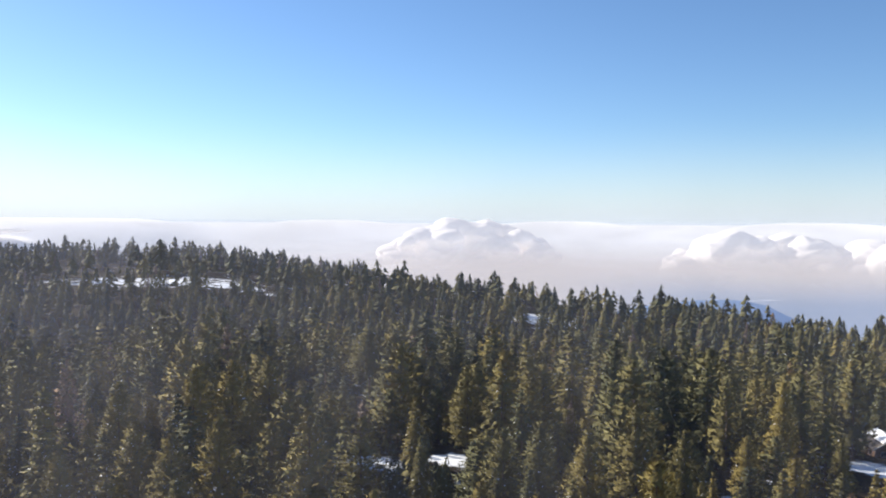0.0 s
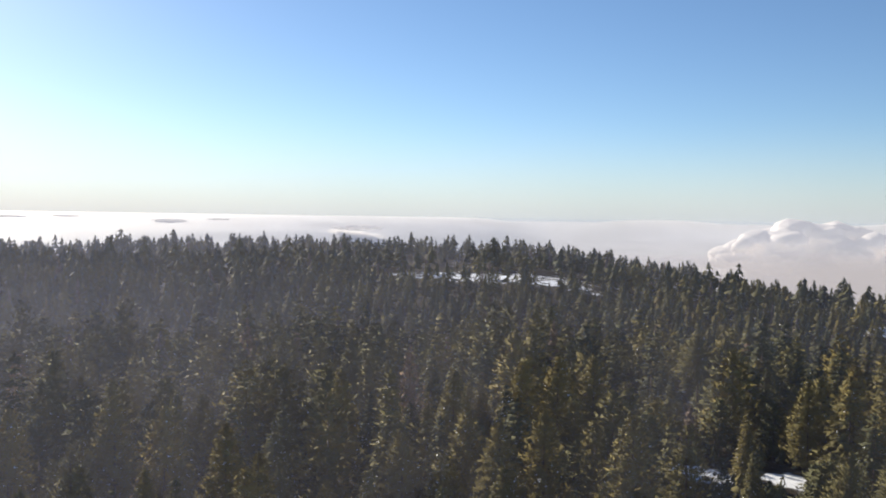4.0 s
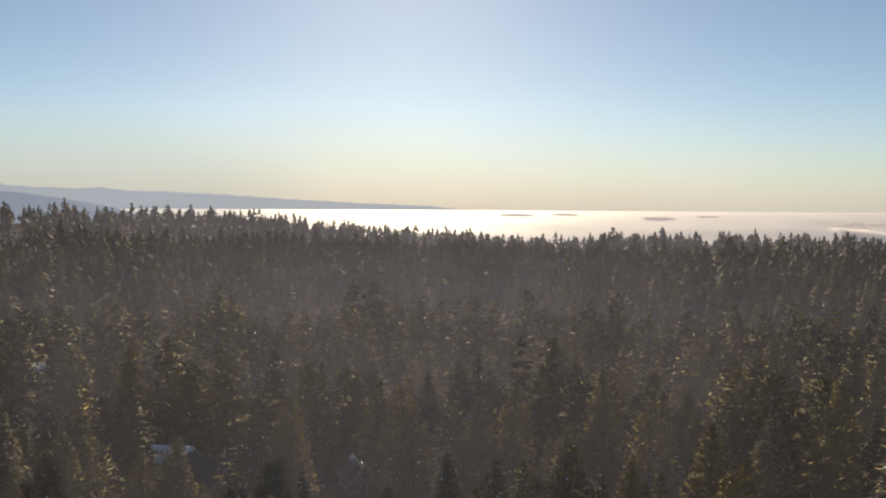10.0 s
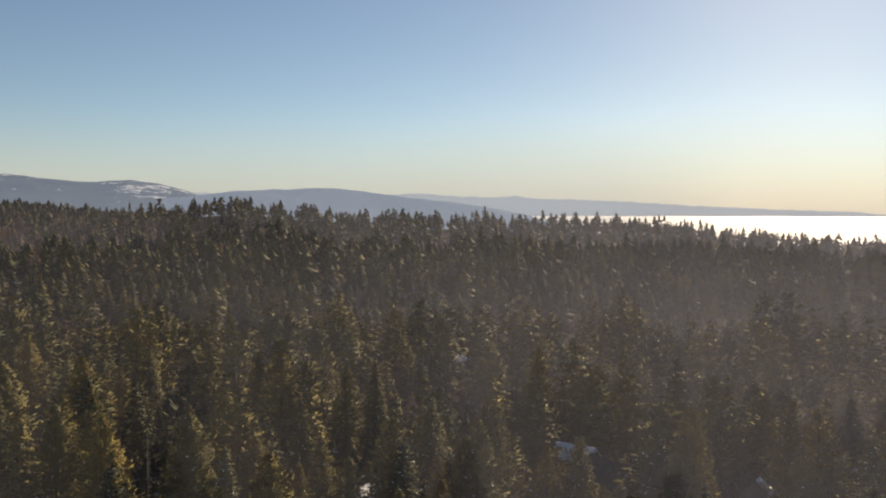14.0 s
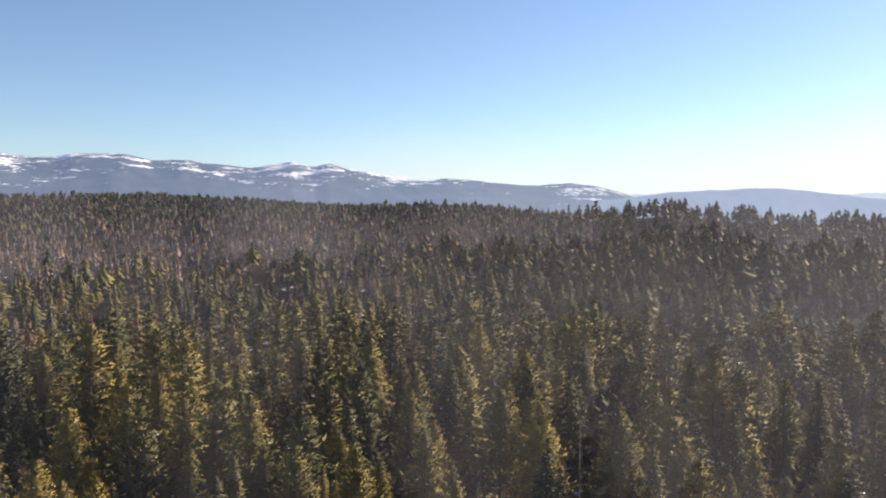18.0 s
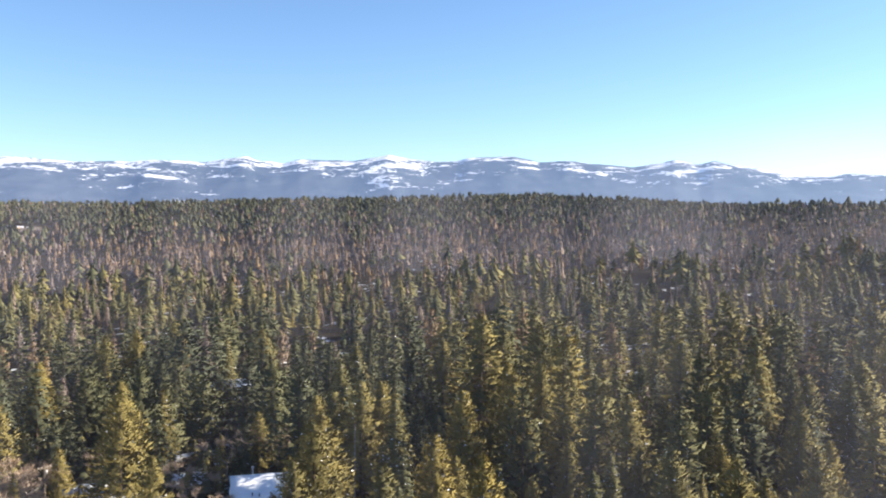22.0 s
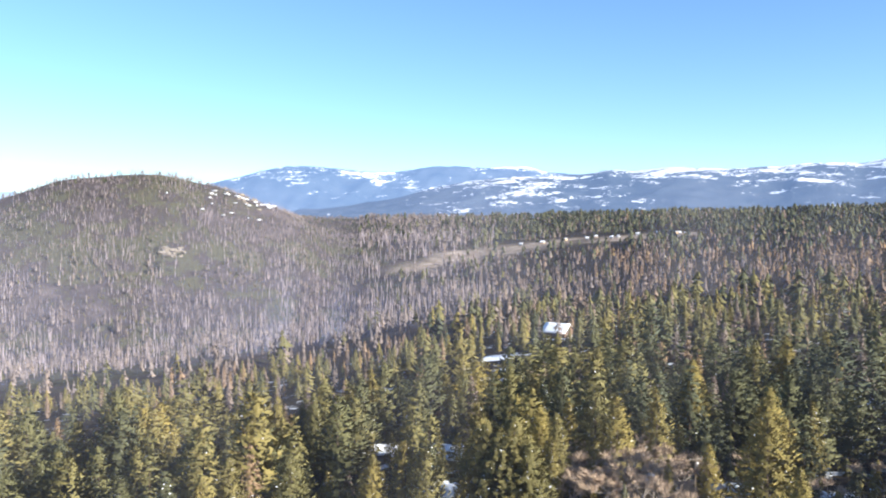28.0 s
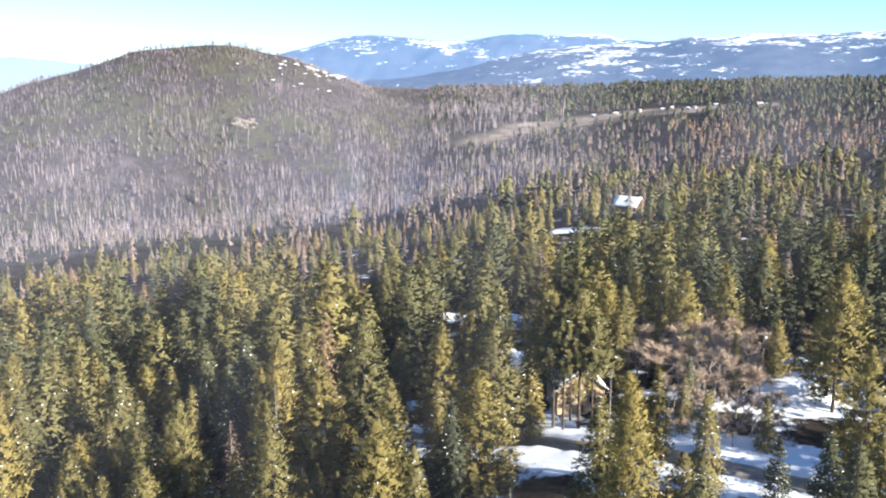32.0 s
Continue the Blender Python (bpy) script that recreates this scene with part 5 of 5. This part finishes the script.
def rocks(name, label, az, el_r, count, spread, size, seed):
    """Outcrop blocks half sunk in the slope, each a thing."""
    rs = np.random.RandomState(seed)
    for k in range(count):
        r, a = el_r + rs.uniform(-1, 1) * spread[0], az + rs.uniform(-1, 1) * spread[1]
        x, y, z = spot(a, r)
        bm = bmesh.new()
        bmesh.ops.create_icosphere(bm, subdivisions=2, radius=1)
        for v in bm.verts:
            v.co *= 1 + 0.35 * noise.noise(v.co * 1.3 + Vector((k * 3.3, seed, 0)))
        ob = tagged(new(name, mesh_from(bm, name, ROCK)), label, "rock", "outcrop rocks")
        s = size * rs.uniform(0.5, 1.3)
        ob.matrix_basis = pose(x, y, z + s * 0.1, 0, 0, rs.uniform(0, 360)) @ Matrix.Diagonal((s * 1.6, s, s * 0.7, 1))


def smoke_material():
    m, nt, b = nodes_of("thin_smoke")
    fade = nt.nodes.new("ShaderNodeAttribute")
    fade.attribute_name = "veil_share"
    wisp = ramp(nt, noise_at(nt, 0.006, 5, 0.6, (1, 1, 0.8)), [(0.28, (0.1, 0.1, 0.1)), (0.75, (1, 1, 1))])
    amount = add(nt, "ShaderNodeMath")
    amount.operation = "MULTIPLY"
    nt.links.new(fade.outputs["Fac"], amount.inputs[0])
    nt.links.new(wisp, amount.inputs[1])
    clear, veil = nt.nodes.new("ShaderNodeBsdfTransparent"), nt.nodes.new("ShaderNodeBsdfDiffuse")
    veil.inputs[0].default_value = (0.26, 0.33, 0.60, 1)
    both = nt.nodes.new("ShaderNodeMixShader")
    nt.links.new(amount.outputs[0], both.inputs[0])
    nt.links.new(clear.outputs[0], both.inputs[1])
    nt.links.new(veil.outputs[0], both.inputs[2])
    nt.links.new(both.outputs[0], nt.nodes["Material Output"].inputs[0])
    return m


def build_smoke():
    """Wood smoke lying in the valley before the burnt hill, as a few drifting veils."""
    mat = smoke_material()
    for k, (r, az0, az1, low, top, most) in enumerate(((1000, 176, 222, -130, 110, 0.03), (880, 180.5, 194, -105, 20, 0.20))):
        n, m = 60, 14
        az, g = np.meshgrid(np.linspace(az0, az1, n), np.linspace(0, 1, m), indexing="ij")
        rr = r + 30 * np.sin(az * 0.6 + k) + 18 * np.sin(az * 1.7 + g * 4)
        x, y = -np.sin(np.radians(az)) * rr, np.cos(np.radians(az)) * rr
        v = np.stack([x, y, low + (top - low) * g], -1).reshape(-1, 3)
        i, j = np.meshgrid(np.arange(n - 1), np.arange(m - 1), indexing="ij")
        q = np.stack([i * m + j, i * m + j + 1, (i + 1) * m + j + 1, (i + 1) * m + j], -1).reshape(-1, 4)
        me = smooth(mesh_of("valley_smoke", v, q, [mat]))
        side = np.clip((az - az0) / 9, 0, 1) if az1 > 200 else np.sin((az - az0) / (az1 - az0) * np.pi) ** 2
        dense = most * side * np.clip((1 - g) * 1.25, 0, 1) ** 1.3
        me.attributes.new("veil_share", "FLOAT", "POINT").data.foreach_set("value", dense.ravel().astype(np.float32))
        tagged(new("valley_smoke", me), "thin bluish wood smoke drifting in the valley", "smoke", "smoke veils").visible_shadow = False


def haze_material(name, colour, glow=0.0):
    """A sheet in place of air haze: veil_share hides what is behind; scatters the low sun from either side, or emits
    if glow is set.
    """
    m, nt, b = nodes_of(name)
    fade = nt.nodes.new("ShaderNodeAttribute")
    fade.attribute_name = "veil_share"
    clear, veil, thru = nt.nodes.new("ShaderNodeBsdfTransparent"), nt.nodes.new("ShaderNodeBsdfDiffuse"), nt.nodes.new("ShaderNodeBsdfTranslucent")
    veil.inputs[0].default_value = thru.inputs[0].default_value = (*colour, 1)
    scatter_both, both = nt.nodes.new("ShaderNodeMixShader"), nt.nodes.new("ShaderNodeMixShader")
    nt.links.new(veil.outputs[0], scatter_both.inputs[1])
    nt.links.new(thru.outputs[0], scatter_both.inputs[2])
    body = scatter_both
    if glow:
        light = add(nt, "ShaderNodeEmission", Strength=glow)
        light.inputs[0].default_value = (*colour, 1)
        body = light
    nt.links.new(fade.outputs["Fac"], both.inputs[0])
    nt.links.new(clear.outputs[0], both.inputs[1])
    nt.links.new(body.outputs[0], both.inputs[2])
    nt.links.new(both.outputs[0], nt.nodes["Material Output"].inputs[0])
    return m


def haze_ring(name, label, kind, mat, r, az0, az1, low, top, dense):
    """A sheet of haze round the place; dense(az, z): its share at each point."""
    n, m = int((az1 - az0) / 2), 16
    az, g = np.meshgrid(np.linspace(az0, az1, n), np.linspace(0, 1, m), indexing="ij")
    z = low + (top - low) * g
    rr = r * (1 + 0.03 * np.sin(az * 0.4 + r))
    v = np.stack([-np.sin(np.radians(az)) * rr, np.cos(np.radians(az)) * rr, z], -1).reshape(-1, 3)
    i, j = np.meshgrid(np.arange(n - 1), np.arange(m - 1), indexing="ij")
    q = np.stack([i * m + j, i * m + j + 1, (i + 1) * m + j + 1, (i + 1) * m + j], -1).reshape(-1, 4)
    me = smooth(mesh_of(name, v, q, [mat]))
    ends = np.clip(np.minimum(az - az0, az1 - az) / 8, 0, 1)
    me.attributes.new("veil_share", "FLOAT", "POINT").data.foreach_set("value", (dense(az, z) * ends).ravel().astype(np.float32))
    tagged(new(name, me), label, "haze", kind=kind).visible_shadow = False


def build_haze():
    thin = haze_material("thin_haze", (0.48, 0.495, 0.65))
    # haze sheets added to lift dark forest, denser round the sun's azimuth for glare
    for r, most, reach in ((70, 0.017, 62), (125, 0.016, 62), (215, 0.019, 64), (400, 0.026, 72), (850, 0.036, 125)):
        haze_ring("winter_haze", "thin added sheets veiling the forest, denser towards the sun", "stuff", thin, r, -50, 232, -70 if r < 500 else -130, reach,
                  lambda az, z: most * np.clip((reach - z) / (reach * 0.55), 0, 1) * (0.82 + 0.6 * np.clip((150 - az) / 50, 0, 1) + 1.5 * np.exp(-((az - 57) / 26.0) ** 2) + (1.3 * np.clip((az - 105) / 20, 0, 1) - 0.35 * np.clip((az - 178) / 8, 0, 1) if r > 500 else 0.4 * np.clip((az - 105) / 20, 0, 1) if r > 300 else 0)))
    # the sheets below glow by emission in place of sunlit haze and mist
    glow = haze_material("horizon_haze_glow", (0.87, 0.94, 1.0), 0.38)
    pink = haze_material("cloud_mist_glow", (1.0, 0.92, 0.91), 0.30)
    haze_ring("backdrop_mist", "pink-white glowing sheet for mist before the clouds", "structure", pink, 2900, -75, 20, -290, 60,
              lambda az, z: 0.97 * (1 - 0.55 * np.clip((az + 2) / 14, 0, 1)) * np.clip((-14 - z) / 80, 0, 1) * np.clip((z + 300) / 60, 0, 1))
    dim = haze_material("valley_haze_glow", (0.60, 0.70, 0.92), 0.27)
    haze_ring("backdrop_valley_haze", "dim blue glowing sheet for valley haze below the clouds", "structure", dim, 2420, -75, 10, -330, -60,
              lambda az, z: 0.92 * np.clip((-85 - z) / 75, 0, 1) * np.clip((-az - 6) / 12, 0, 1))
    blue = haze_material("range_haze_glow", (0.56, 0.75, 1.0), 0.36)
    haze_ring("backdrop_range_haze", "blue glowing sheet for haze before the mountains", "structure", blue, 2620, 62, 175, -60, 330,
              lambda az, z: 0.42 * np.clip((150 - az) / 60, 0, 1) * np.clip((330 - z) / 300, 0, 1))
    haze_ring("backdrop_haze", "pale glowing sheet for haze along the horizon", "structure", glow, 4780, -75, 122, 40, 640,
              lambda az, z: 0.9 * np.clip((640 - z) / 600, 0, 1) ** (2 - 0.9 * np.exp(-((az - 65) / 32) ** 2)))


build_distance()
build_haze()
build_smoke()
build_houses()
build_road()
mound(158.6, 158, 11, 6, 2.6, 8, 1)
mound(156.6, 163, 7, 4, 1.8, -20, 5)
utility_pole(161.5, 166, 8.5)
rocks("granite_block", "pale granite block on the burnt hill", 196.1, 1335, 30, (11, 0.8), 3.8, 3)
rocks("granite_block", "grey granite block near the hill top", 191.6, 1570, 12, (45, 1.2), 4, 4)
chance = random.Random(7)
for k in range(34):
    along = chance.random()
    hill_snow(189.6 + 4.4 * along + chance.uniform(-0.3, 0.3), 1596 - 48 * along - chance.uniform(0, 55) * chance.random(), k)
for k, (az, r) in enumerate(((196.4, 1500), (193.6, 1490), (192.4, 1470), (194.2, 1462), (191.3, 1480), (192.9, 1452), (190.6, 1490))):
    hill_snow(az, r, 40 + k)
plant_all()
build_ground()
